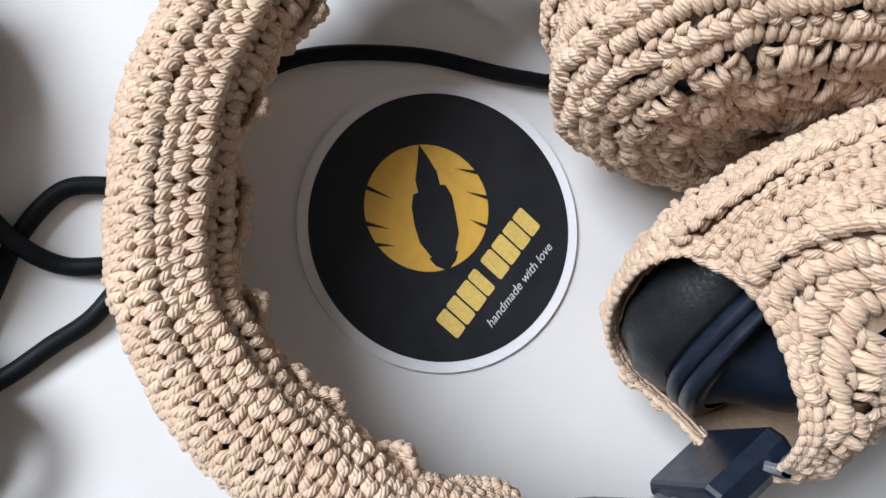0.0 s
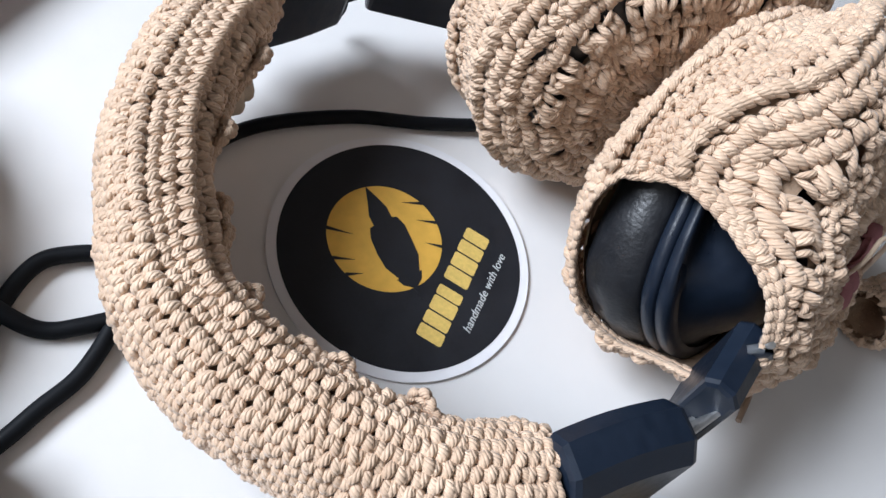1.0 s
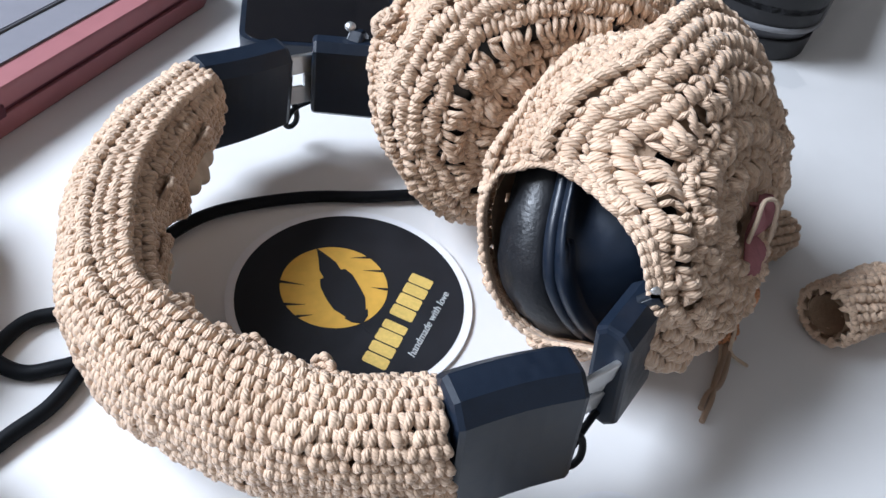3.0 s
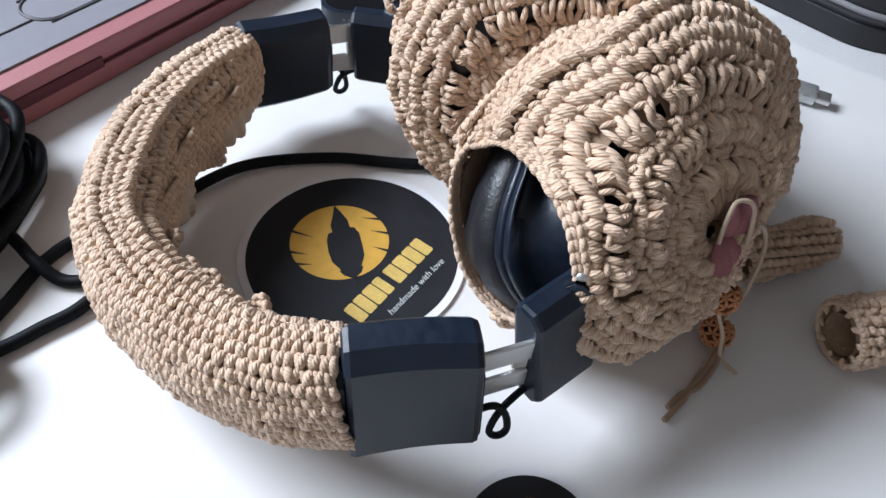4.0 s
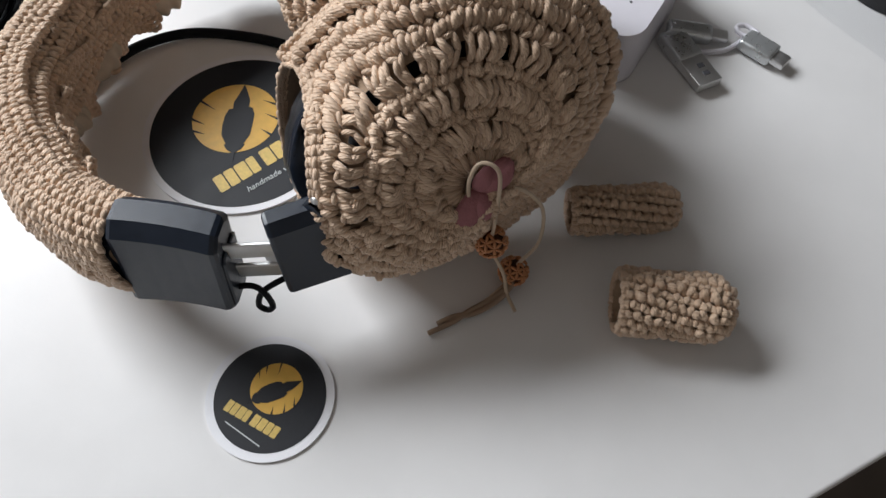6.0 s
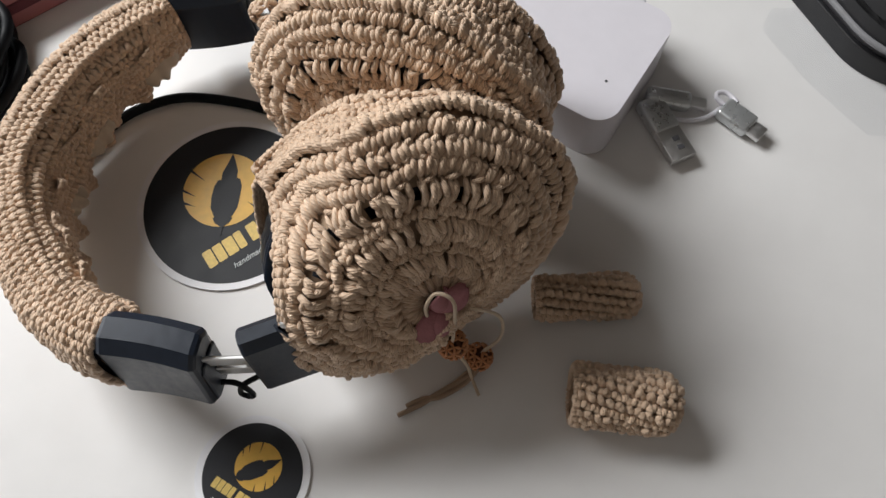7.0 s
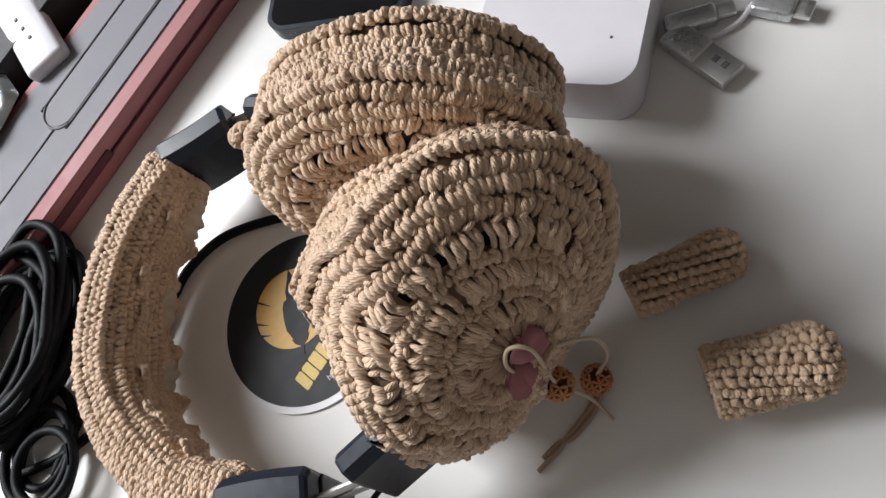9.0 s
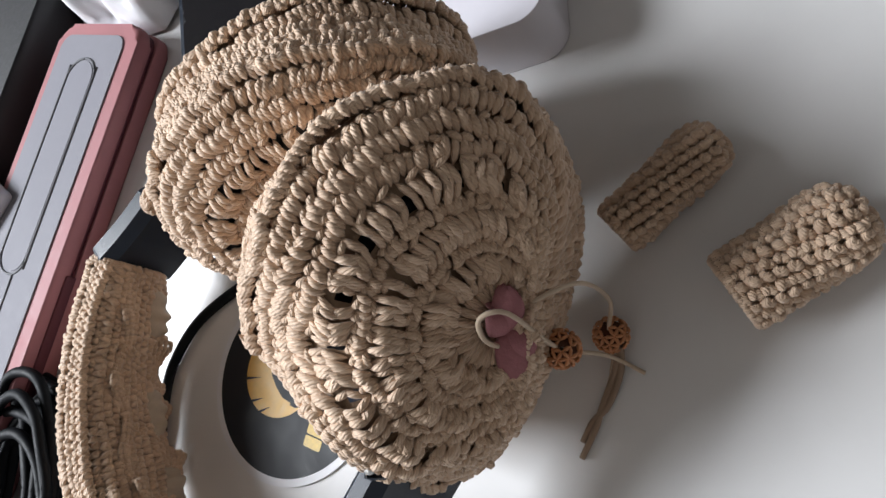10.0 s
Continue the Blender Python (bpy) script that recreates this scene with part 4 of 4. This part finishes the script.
bead = bead_mesh()
for c, ax in ((BEAD1, (0.4, 0.2, 0.1)), (BEAD2, (0.2, 0.7, 0.3))):
    ob = part("bead", bead, None, near_cover, "openwork light wooden bead")
    ob.location = Vector(c)
    ob.rotation_euler = ax
nn = NEAR.n
cord = [FL - NEAR.u * 0.004 - NEAR.w * 0.004 + nn * 0.001, FL - NEAR.u * 0.004 + NEAR.w * 0.006 + nn * 0.006, FL + NEAR.w * 0.0115 + nn * 0.0075,
        FL + NEAR.u * 0.005 + NEAR.w * 0.007 + nn * 0.0085, (FL + nn * 0.009 + BEAD1) / 2 + NEAR.u * 0.002, BEAD1 + np.array([0, 0, 0.004]), BEAD1 - np.array([0, 0, 0.004]),
        BEAD1 * 0.55 + BEAD2 * 0.45 + np.array([0.002, -0.004, -0.006]), np.array([0.1215, -0.0330, 0.0035]), np.array([0.1260, -0.0385, 0.0016])]
part("drawcord", tube_mesh("drawcord", spline([tuple(p) for p in cord], 90), 0.00068, 8), YARN_THIN, near_cover, "thin beige cotton drawcord")
cord = [FL + NEAR.u * 0.004 - NEAR.w * 0.002, FL + NEAR.u * 0.012 - NEAR.w * 0.001 + nn * 0.004, np.array([0.1270, -0.0170, 0.0400]), np.array([0.1285, -0.0185, 0.0200]), BEAD2 + np.array([0.001, 0.001, 0.004]),
        BEAD2 + np.array([-0.001, -0.003, -0.002]), np.array([0.1170, -0.0340, 0.0025]), np.array([0.1120, -0.0405, 0.0016])]
part("drawcord", tube_mesh("drawcord", spline([tuple(p) for p in cord], 90), 0.00068, 8), YARN_THIN, near_cover, "thin beige cotton drawcord")
for off in (-0.0011, 0.0011):
    cord = [BEAD2 + np.array([0.001, -0.004, -0.001]), (0.1180 + off, -0.0355, 0.0022), (0.1105 + off, -0.0430, 0.0016), (0.1050, -0.0470 + off, 0.0015), (0.0985 + off, -0.0525 + off * 2, 0.0013)]
    part("tassel", tube_mesh("tassel", spline([tuple(p) for p in cord], 40), np.linspace(0.0013, 0.0010, 40), 8), YARN_DARK, near_cover, "flat brown cord end")

# ---------------------------------------------------------------- cable
cable = tagged(empty("audio_cable", (-0.13, 0.0, 0)), "long black rubber audio cable coiled in a heap on the table", "cable")


def cable_run(name, pts, rad=0.0023, n=90, label=""):
    return part(name, tube_mesh(name, spline(pts, n), rad, 10), RUBBER, cable, label)


cable_run("lead", [(-0.150, -0.046, 0.005), (-0.126, -0.038, 0.003), (-0.110, -0.0285, 0.0025), (-0.100, -0.0205, 0.0025), (-0.090, -0.012, 0.0025), (-0.080, 0.006, 0.0025), (-0.070, 0.034, 0.0025), (-0.060, 0.0475, 0.003), (-0.042, 0.0585, 0.003), (-0.012, 0.0625, 0.003), (0.015, 0.0600, 0.003), (0.036, 0.0590, 0.004), (0.045, 0.0590, 0.010)], n=120)
cable_run("lead", [(-0.078, 0.018, 0.0025), (-0.092, 0.0190, 0.0025), (-0.101, 0.0165, 0.0025), (-0.109, 0.0050, 0.0025), (-0.114, -0.0100, 0.0025), (-0.121, -0.0280, 0.0025), (-0.128, -0.0460, 0.003)])
cable_run("lead", [(-0.074, 0.002, 0.0025), (-0.090, -0.0010, 0.0025), (-0.100, -0.0010, 0.0025), (-0.109, 0.0040, 0.0065), (-0.122, 0.0160, 0.0070), (-0.140, 0.0250, 0.009)])
crng = np.random.default_rng(11)
for k in range(13):
    th = np.linspace(0, 2 * np.pi, 15)[:-1]
    rx, ry = 0.024 + 0.010 * crng.random(), 0.036 + 0.016 * crng.random()
    rot = math.radians(-25 + 25 * crng.random())
    cx, cy = -0.160 + 0.010 * crng.normal(), 0.018 + 0.006 * crng.normal()
    x, y = rx * np.cos(th) * (1 + 0.08 * crng.normal(size=14)), ry * np.sin(th) * (1 + 0.06 * crng.normal(size=14))
    P = np.stack([cx + x * math.cos(rot) - y * math.sin(rot), cy + x * math.sin(rot) + y * math.cos(rot), 0.0028 + 0.0017 * k + 0.001 * np.sin(th * 2 + k)], 1)
    part("coil", tube_mesh("coil", spline(np.vstack([P, P[:1], P[1:2]]), 110), 0.0026, 10), RUBBER, cable)
for k in range(4):
    th = np.linspace(0, 2 * np.pi, 11)[:-1]
    rx, ry = 0.015 + 0.006 * crng.random(), 0.016 + 0.008 * crng.random()
    cx, cy = -0.130 + 0.005 * crng.normal(), -0.036 + 0.004 * crng.normal()
    P = np.stack([cx + rx * np.cos(th), cy + ry * np.sin(th), 0.0026 + 0.003 * k + 0 * th], 1)
    part("coil", tube_mesh("coil", spline(np.vstack([P, P[:1], P[1:2]]), 80), 0.0023, 10), RUBBER, cable)


# ---------------------------------------------------------------- the two round cards
def flat(outline, z0, z1, m):
    return moved(prism_bm(outline, z0, z1), m)


def logo_card(centre, yaw, r, label, slogan, thick):
    k = r / 0.0385
    m = Matrix.Translation((centre[0], centre[1], 0)) @ Matrix.Rotation(math.radians(yaw), 4, 'Z')
    mk = m @ Matrix.Diagonal((k, k, 1, 1))
    card = tagged(empty("logo_card", (centre[0], centre[1], 0)), label, "card", "round logo cards")
    rim = 0.0030 if k > 0.8 else 0.0029
    part("card_base", moved(prism_bm(disc(r + rim), 0.0001, thick, thick * 0.3, 2), m), CARD, card, "white card border")
    part("printed_disc", moved(prism_bm(disc(r), thick - 0.0001, thick + 0.00012), m), INK, card, "black printed disc")
    z0, z1 = thick + 0.00005, thick + 0.00024
    part("moon", flat([(x, y + 0.0070) for x, y in disc(0.0182, 72)], z0, z1, mk), GOLD, card, "yellow printed circle")
    # the feather: a pointed blade with notched sides
    ax0, ax1 = Vector((-0.0108, -0.0125)), Vector((0.0112, 0.0212))
    d = (ax1 - ax0)
    nrm = Vector((-d.y, d.x)).normalized()
    left, right = [], []
    prof = ((0.0, 0.0004), (0.07, 0.0005), (0.10, 0.0008), (0.14, 0.0032), (0.20, 0.0046), (0.205, 0.0038), (0.32, 0.0062), (0.45, 0.0066), (0.58, 0.0062), (0.66, 0.0050), (0.67, 0.0034), (0.76, 0.0034), (0.88, 0.0016), (1.0, 0.0001))
    for t, w in prof:
        c = ax0 + d * t
        left.append(c + nrm * w)
        c2 = ax0 + d * min(t * 1.04, 1.0)
        right.append(c2 - nrm * w * (0.92 if t < 0.5 else 1.0))
    part("feather", flat([tuple(p) for p in left] + [tuple(p) for p in right[::-1]], z1 - 0.00005, z1 + 0.0001, mk), INK, card)
    for ang, ln in ((118, 0.0070), (150, 0.0055), (170, 0.0045), (-62, 0.0040), (-35, 0.0055), (-10, 0.0060)):
        a = math.radians(ang)
        p = Vector((math.cos(a), math.sin(a))) * 0.0184
        q = p + (Vector((0.35, -0.94)) if ang > 0 else Vector((-0.35, 0.94))).normalized() * ln * 0.9 - p * 0.12
        t = (q - p).normalized()
        s = Vector((-t.y, t.x)) * 0.0006
        tri = [p + s, p - s, q]
        part("slit", flat([(v.x, v.y + 0.0070) for v in tri], z1 - 0.00005, z1 + 0.0001, mk), INK, card)
    # the shop's name as plain bars
    x = -0.0212
    for w, gap in ((0.0042, 0.0006), (0.0042, 0.0006), (0.0050, 0.0005), (0.0036, 0.0026), (0.0048, 0.0006), (0.0050, 0.0006), (0.0046, 0.0006), (0.0044, 0)):
        cy = -0.0204 + 0.090 * (x + w / 2 + 0.0205)
        o = [(x + w / 2 + px - 0.05 * py, cy + py + 0.09 * px) for px, py in rounded(w, 0.0084, 0.0007, 2)]
        part("name_bar", flat(o, z0, z1, mk), GOLD_PALE, card, "gold printed bar")
        x += w + gap
    if slogan:
        cu = bpy.data.curves.new("slogan", 'FONT')
        cu.body = "handmade with love"
        cu.size = 0.0042
        cu.align_x = 'CENTER'
        cu.extrude = 0.00008
        cu.shear = 0.25
        tmp = bpy.data.objects.new("slogan_tmp", cu)
        bpy.context.scene.collection.objects.link(tmp)
        dg = bpy.context.evaluated_depsgraph_get()
        me = bpy.data.meshes.new_from_object(tmp.evaluated_get(dg))
        bpy.data.objects.remove(tmp)
        bpy.data.curves.remove(cu)
        me.transform(m @ Matrix.Translation((0.0035, -0.0290, z1)) @ Matrix.Rotation(0.07, 4, 'Z') @ Matrix.Diagonal((0.90, 0.90, 1, 1)))
        part("slogan", me, PALE, card, "thin pale handwritten slogan")
    else:
        part("slogan_bar", flat([(0.001 + px, -0.0300 + py) for px, py in rounded(0.030, 0.0008, 0.0003, 2)], z0, z1, mk), PALE, card)
    return card


logo_card((-0.0020, 0.0142), 47.6, 0.0385, "round black card with yellow feather emblem and white border", True, 0.0011)
logo_card((0.0508, -0.0910), -19.0, 0.0193, "small round black card with yellow feather emblem", False, 0.0009)


# ---------------------------------------------------------------- crocheted sleeves
def sleeve(a, b, rad, label, rows):
    rad -= 0.0012
    a, b = np.array([*a, rad + 0.0026]), np.array([*b, rad + 0.0026])
    d = b - a
    ln = np.linalg.norm(d)
    d = d / ln
    s = np.cross([0, 0, 1.0], d)
    up = np.cross(d, s)

    def pt(x, ph, off=0.0):
        x = np.clip(x, 0, ln)
        r = rad + off
        tip = np.clip((x - (ln - rad * 0.9)) / (rad * 0.9), 0, 1)
        rr = r * np.sqrt(np.clip(1 - tip ** 2 * 0.92, 0, 1)) * (1 + 0.03 * np.sin(x * 260) + 0.02 * np.sin(2 * ph + 1))
        return a + d * x[..., None] + s * (rr * np.cos(ph))[..., None] + up * (rr * np.sin(ph) * 0.97)[..., None]

    kn = Knit()
    G, P = np.meshgrid(np.linspace(0, ln, 40), np.linspace(0, 2 * np.pi, 49), indexing="ij")
    # sheets under the stitches, coloured like shaded yarn
    base = Knit()
    base.sheet(pt(G, P, -0.0007), np.ones((39, 48), bool), 0)
    base.sheet(pt(G, P, -0.0028), np.ones((39, 48), bool), 0)
    n = max(int(ln / 0.0034), 6)
    for r in range(rows):
        ph = 2 * np.pi * (r + 0.5) / rows
        x = (np.arange(n) + 0.5 + 0.5 * (r % 2) * 0.8) / n * ln
        x = x[x < ln * 0.99]
        pha = np.full_like(x, ph) + 0.8 * x / ln
        c = pt(x, pha, 0.0003 if r % 2 else -0.0003)
        T = unit(pt(x + 0.0005, pha) - pt(x - 0.0005, pha))
        B = unit(pt(x, pha + 0.02) - c)
        N = unit(c - a - ((c - a) @ d)[:, None] * d)
        kn.stitches(c, T, B, N, ln / n, 2 * np.pi * rad / rows, 0.00148, 0.0007, over=0.14)
    ph = np.linspace(0, 2 * np.pi, rows * 2, endpoint=False)
    c = pt(np.full_like(ph, 0.0005), ph)
    rim = Knit()
    rim.chain(c, unit(c - a), 0.0011, 0.0011)
    ob = tagged(empty("crocheted_sleeve", ((a + b) / 2) * np.array([1, 1, 0])), label, "sleeve", "crocheted sleeves")
    part("tube", base.mesh("tube", [YARN_SHADE]), None, ob)
    tagged(part("stitches", kn.mesh("stitches", [YARN]), None, ob, "rows of beige cotton stitches"), kind="stuff")
    part("rim", rim.mesh("rim", [YARN]), None, ob)
    return ob


sleeve((0.1380, 0.0040), (0.1775, 0.0165), 0.0083, "slim beige crocheted sleeve lying on the white table", 14)
sleeve((0.1600, -0.0300), (0.1995, -0.0235), 0.0112, "wide beige crocheted sleeve open at one end", 20)

# ---------------------------------------------------------------- charger and plugs
CH = Matrix.Translation((0.1270, 0.1190, 0)) @ Matrix.Rotation(math.radians(-17), 4, 'Z')
charger = tagged(empty("charger", (0.127, 0.119, 0)), "white square plastic power adapter with rounded corners", "charger")
part("body", moved(prism_bm(rounded(0.067, 0.067, 0.011, 10), 0.0003, 0.0285, 0.0035, 4), CH), WHITE_PL, charger)
part("plug_tab", box_bm(CH @ Matrix.Translation((0.010, 0.0365, 0.017)), (0.011, 0.009, 0.012), 0.0015), WHITE_PL, charger)
part("status_mark", moved(prism_bm(disc(0.0006, 12), 0.0284, 0.0287), Matrix.Translation((0.1440, 0.1000, 0))), DARK_GREY, charger)

plug = tagged(empty("cable_adapter", (0.18, 0.11, 0)), "short silver charging cable with three plugs on the table", "cable")


def plug_box(name, a, b, w, h, z, mat, parent, bev=0.001, label=""):
    a, b = Vector((*a, z)), Vector((*b, z))
    d = b - a
    m = Matrix.Translation((a + b) / 2) @ Matrix.Rotation(math.atan2(d.y, d.x), 4, 'Z')
    return part(name, box_bm(m, (d.length, w, h), bev), mat, parent, label)


pa = plug_box("plug_shell", (0.1655, 0.1130), (0.1765, 0.0990), 0.0125, 0.0062, 0.0036, SILVER, plug, 0.0014, "silver plug shell")
plug_box("plug_tip", (0.1760, 0.0995), (0.1860, 0.0868), 0.0118, 0.0046, 0.0036, STEEL, pa, 0.0004, "steel plug tip")
plug_box("contact", (0.1800, 0.0962), (0.1815, 0.0943), 0.0030, 0.0012, 0.0056, DARK_GREY, pa, 0.0002)
plug_box("contact", (0.1828, 0.0926), (0.1843, 0.0907), 0.0030, 0.0012, 0.0056, DARK_GREY, pa, 0.0002)
pb = plug_box("plug_shell", (0.1640, 0.1155), (0.1845, 0.1170), 0.0088, 0.0068, 0.0040, SILVER, plug, 0.0022, "silver plug shell")
plug_box("plug_tip", (0.1840, 0.1170), (0.1915, 0.1174), 0.0056, 0.0028, 0.0040, STEEL, pb, 0.0004)
pc = plug_box("plug_shell", (0.1985, 0.1185), (0.2125, 0.1108), 0.0110, 0.0060, 0.0040, SILVER, plug, 0.0016, "silver plug shell")
plug_box("plug_tip", (0.2120, 0.1112), (0.2180, 0.1078), 0.0078, 0.0028, 0.0040, STEEL, pc, 0.0006)
part("strap_loop", tube_mesh("strap_loop", spline([(0.2000, 0.1200, 0.0035), (0.1960, 0.1222, 0.0040), (0.1955, 0.1250, 0.0045), (0.1990, 0.1260, 0.0048), (0.2025, 0.1238, 0.0050), (0.2045, 0.1210, 0.0055)], 40), 0.0012, 8), WHITE_PL, plug, "white cable loop")
part("short_lead", tube_mesh("short_lead", spline([(0.1640, 0.1120, 0.003), (0.1720, 0.1090, 0.0018), (0.1830, 0.1085, 0.0014), (0.1920, 0.1120, 0.0016), (0.1985, 0.1185, 0.0030)], 50), 0.0012, 8), WHITE_PL, plug, "thin white lead")

# ---------------------------------------------------------------- phone
PH = Matrix.Translation((0.0230, 0.2330, 0)) @ Matrix.Rotation(math.radians(-8.0), 4, 'Z')
phone = tagged(empty("phone", (0.023, 0.233, 0)), "black smartphone lying with its port towards the headphones", "phone")
part("body", moved(prism_bm(rounded(0.0765, 0.150, 0.010, 10), 0.0004, 0.0088, 0.0026, 4), PH), BLACK, phone)
part("screen", moved(prism_bm(rounded(0.0715, 0.145, 0.008, 8), 0.0087, 0.0091), PH), GLASSY, phone, "dark glossy glass")
part("charging_port", box_bm(PH @ Matrix.Translation((0, -0.0746, 0.0046)), (0.0092, 0.0012, 0.0030), 0.0005), STEEL, phone)
for k in range(4):
    part("speaker_hole", box_bm(PH @ Matrix.Translation((-0.016 - 0.003 * k, -0.0748, 0.0046)), (0.0016, 0.0008, 0.0016), 0.0003), DARK_GREY, phone)

# ---------------------------------------------------------------- pink case with grey top
PF = math.radians(52.0)
PC = Matrix.Rotation(PF, 4, 'Z')       # x along the case, y away from the headphones
pink = tagged(empty("storage_case", PC @ Vector((0, 0.20, 0))), "pink plastic case with a grey top panel and long recess", "case")
F0, F1, G0, G1 = -0.24, 0.153, 0.1600, 0.2330
fc, gc, fw, gw = (F0 + F1) / 2, (G0 + G1) / 2, F1 - F0, G1 - G0
part("lower_shell", moved(prism_bm(rounded(fw, gw, 0.010, 6), 0.0003, 0.0085, 0.0015, 2), PC @ Matrix.Translation((fc, gc, 0))), PINK_PL, pink)
part("seam", moved(prism_bm(rounded(fw - 0.003, gw - 0.003, 0.009, 6), 0.0080, 0.0125), PC @ Matrix.Translation((fc, gc, 0))), RED_GAP, pink, "dark red seam between the shells")
part("upper_shell", moved(prism_bm(rounded(fw, gw, 0.010, 6), 0.0110, 0.0195, 0.0030, 3), PC @ Matrix.Translation((fc, gc, 0))), PINK_PL, pink)
part("thumb_notch", box_bm(PC @ Matrix.Translation((-0.035, G0 + 0.0005, 0.0105)), (0.110, 0.003, 0.0055), 0.0008), RED_GAP, pink)
part("top_panel", moved(prism_bm(rounded(fw - 0.014, gw - 0.016, 0.007, 6), 0.0190, 0.0204, 0.0005, 2), PC @ Matrix.Translation((fc, gc + 0.002, 0))), GREY_PL, pink, "grey plastic panel")


def groove(name, outline_pts, rad, n):
    P = [(x, y, 0.0205) for x, y in outline_pts]
    return part(name, moved(tube_mesh(name, spline(P, n), rad, 6), PC), DARK_GREY, pink)


sl = [(0.072 + x, 0.1975 + y) for x, y in rounded(0.120, 0.0245, 0.0115, 8)]
groove("recess_rim", sl + [sl[0]], 0.0007, 160)
groove("recess_rim", [(0.012, 0.1925), (-0.02, 0.1925), (-0.09, 0.1925), (-0.2, 0.1925)], 0.0006, 20)
part("recess_panel", moved(prism_bm([(0.072 + x, 0.1975 + y) for x, y in rounded(0.117, 0.0215, 0.0100, 8)], 0.0203, 0.0208, 0.0002), PC), GREY_PL, pink)

# things beyond the pink case
dark_bag = tagged(empty("fabric_bag", PC @ Vector((0.05, 0.34, 0))), "soft black fabric bag at the table's far side", "bag")
part("body", moved(prism_bm(rounded(0.42, 0.17, 0.03, 8), 0.0005, 0.030, 0.010, 4), PC @ Matrix.Translation((0.02, 0.335, 0))), CASE_BK, dark_bag)
remote = tagged(empty("remote_control", PC @ Vector((0.045, 0.255, 0))), "small white remote control with three black buttons", "remote")
RM = PC @ Matrix.Translation((0.052, 0.262, 0.0265)) @ Matrix.Rotation(math.radians(72), 4, 'Z') @ Matrix.Rotation(math.radians(-4), 4, 'Y')
part("body", box_bm(RM, (0.085, 0.026, 0.009), 0.003), WHITE_PL, remote)
for k in range(3):
    part("button", box_bm(RM @ Matrix.Translation((-0.020 + 0.009 * k, 0.001 * k, 0.0045)), (0.0022, 0.0022, 0.001), 0.0003), DARK_GREY, remote)


def crumple(name, m, w, d, amp, seed, mat, parent, n=26):
    r = np.random.default_rng(seed)
    x, y = np.meshgrid(np.linspace(-1, 1, n), np.linspace(-1, 1, n), indexing="ij")
    z = 0 * x
    for k in range(9):
        a = r.uniform(0, np.pi)
        f = r.uniform(2, 8)
        z += np.abs(np.sin((x * np.cos(a) + y * np.sin(a)) * f + r.uniform(0, 6))) / (1 + 0.3 * f)
    z = (z - z.min()) * amp * np.clip(1.05 - np.maximum(np.abs(x), np.abs(y)) ** 6, 0.05, 1)
    rad = 1 - 0.18 * (np.abs(x * y))
    g = np.stack([x * w / 2 * rad, y * d / 2 * rad, z], -1).reshape(-1, 3)
    g = np.array([(m @ Vector(p))[:] for p in g]).reshape(n, n, 3)
    kn = Knit()
    kn.sheet(g, np.ones((n - 1, n - 1), bool), 0)
    return part(name, kn.mesh(name, [mat]), None, parent)


pouch = tagged(empty("plastic_pouch", PC @ Vector((-0.01, 0.25, 0.02))), "crumpled clear plastic pouch with bright highlights", "pouch")
crumple("film", PC @ Matrix.Translation((-0.012, 0.262, 0.0285)), 0.075, 0.085, 0.010, 5, FILM, pouch)
crumple("lining", PC @ Matrix.Translation((-0.012, 0.262, 0.0235)), 0.070, 0.080, 0.006, 6, SILVER, pouch)
tissue = tagged(empty("paper_tissue", PC @ Vector((0.185, 0.20, 0))), "crumpled white paper tissue beside the pink case", "tissue")
crumple("sheet", PC @ Matrix.Translation((0.190, 0.205, 0.0008)), 0.075, 0.090, 0.022, 9, CARD, tissue)

# ---------------------------------------------------------------- black case and plastic film
bc = em(0.395, 0.005, 0)
BC = Matrix.Translation(bc) @ Matrix.Rotation(TABLE_YAW, 4, 'Z')
case = tagged(empty("zip_case", bc), "black fabric zip case with grey piping", "case")
part("lower_half", moved(prism_bm(rounded(0.200, 0.165, 0.040, 12), 0.0004, 0.0125, 0.004, 3), BC), CASE_BK, case)
part("zip_band", moved(prism_bm(rounded(0.196, 0.161, 0.038, 12), 0.0115, 0.0185), BC), DARK_GREY, case)
pip = [(x, y, 0.0190) for x, y in rounded(0.2005, 0.1655, 0.040, 12)]
part("piping", moved(tube_mesh("piping", np.array(pip + [pip[0]]), 0.0016, 8), BC), PIPING, case, "grey piping")
part("upper_half", moved(prism_bm(rounded(0.200, 0.165, 0.040, 12), 0.0195, 0.040, 0.012, 5), BC), CASE_BK, case)
film = tagged(empty("plastic_film", em(0.29, -0.04, 0)), "sheet of clear plastic film lying beside the black case", "film")
crumple("sheet", Matrix.Translation(em(0.287, -0.046, 0.0016)) @ Matrix.Rotation(TABLE_YAW + 0.12, 4, 'Z'), 0.030, 0.085, 0.0012, 12, FILM, film)
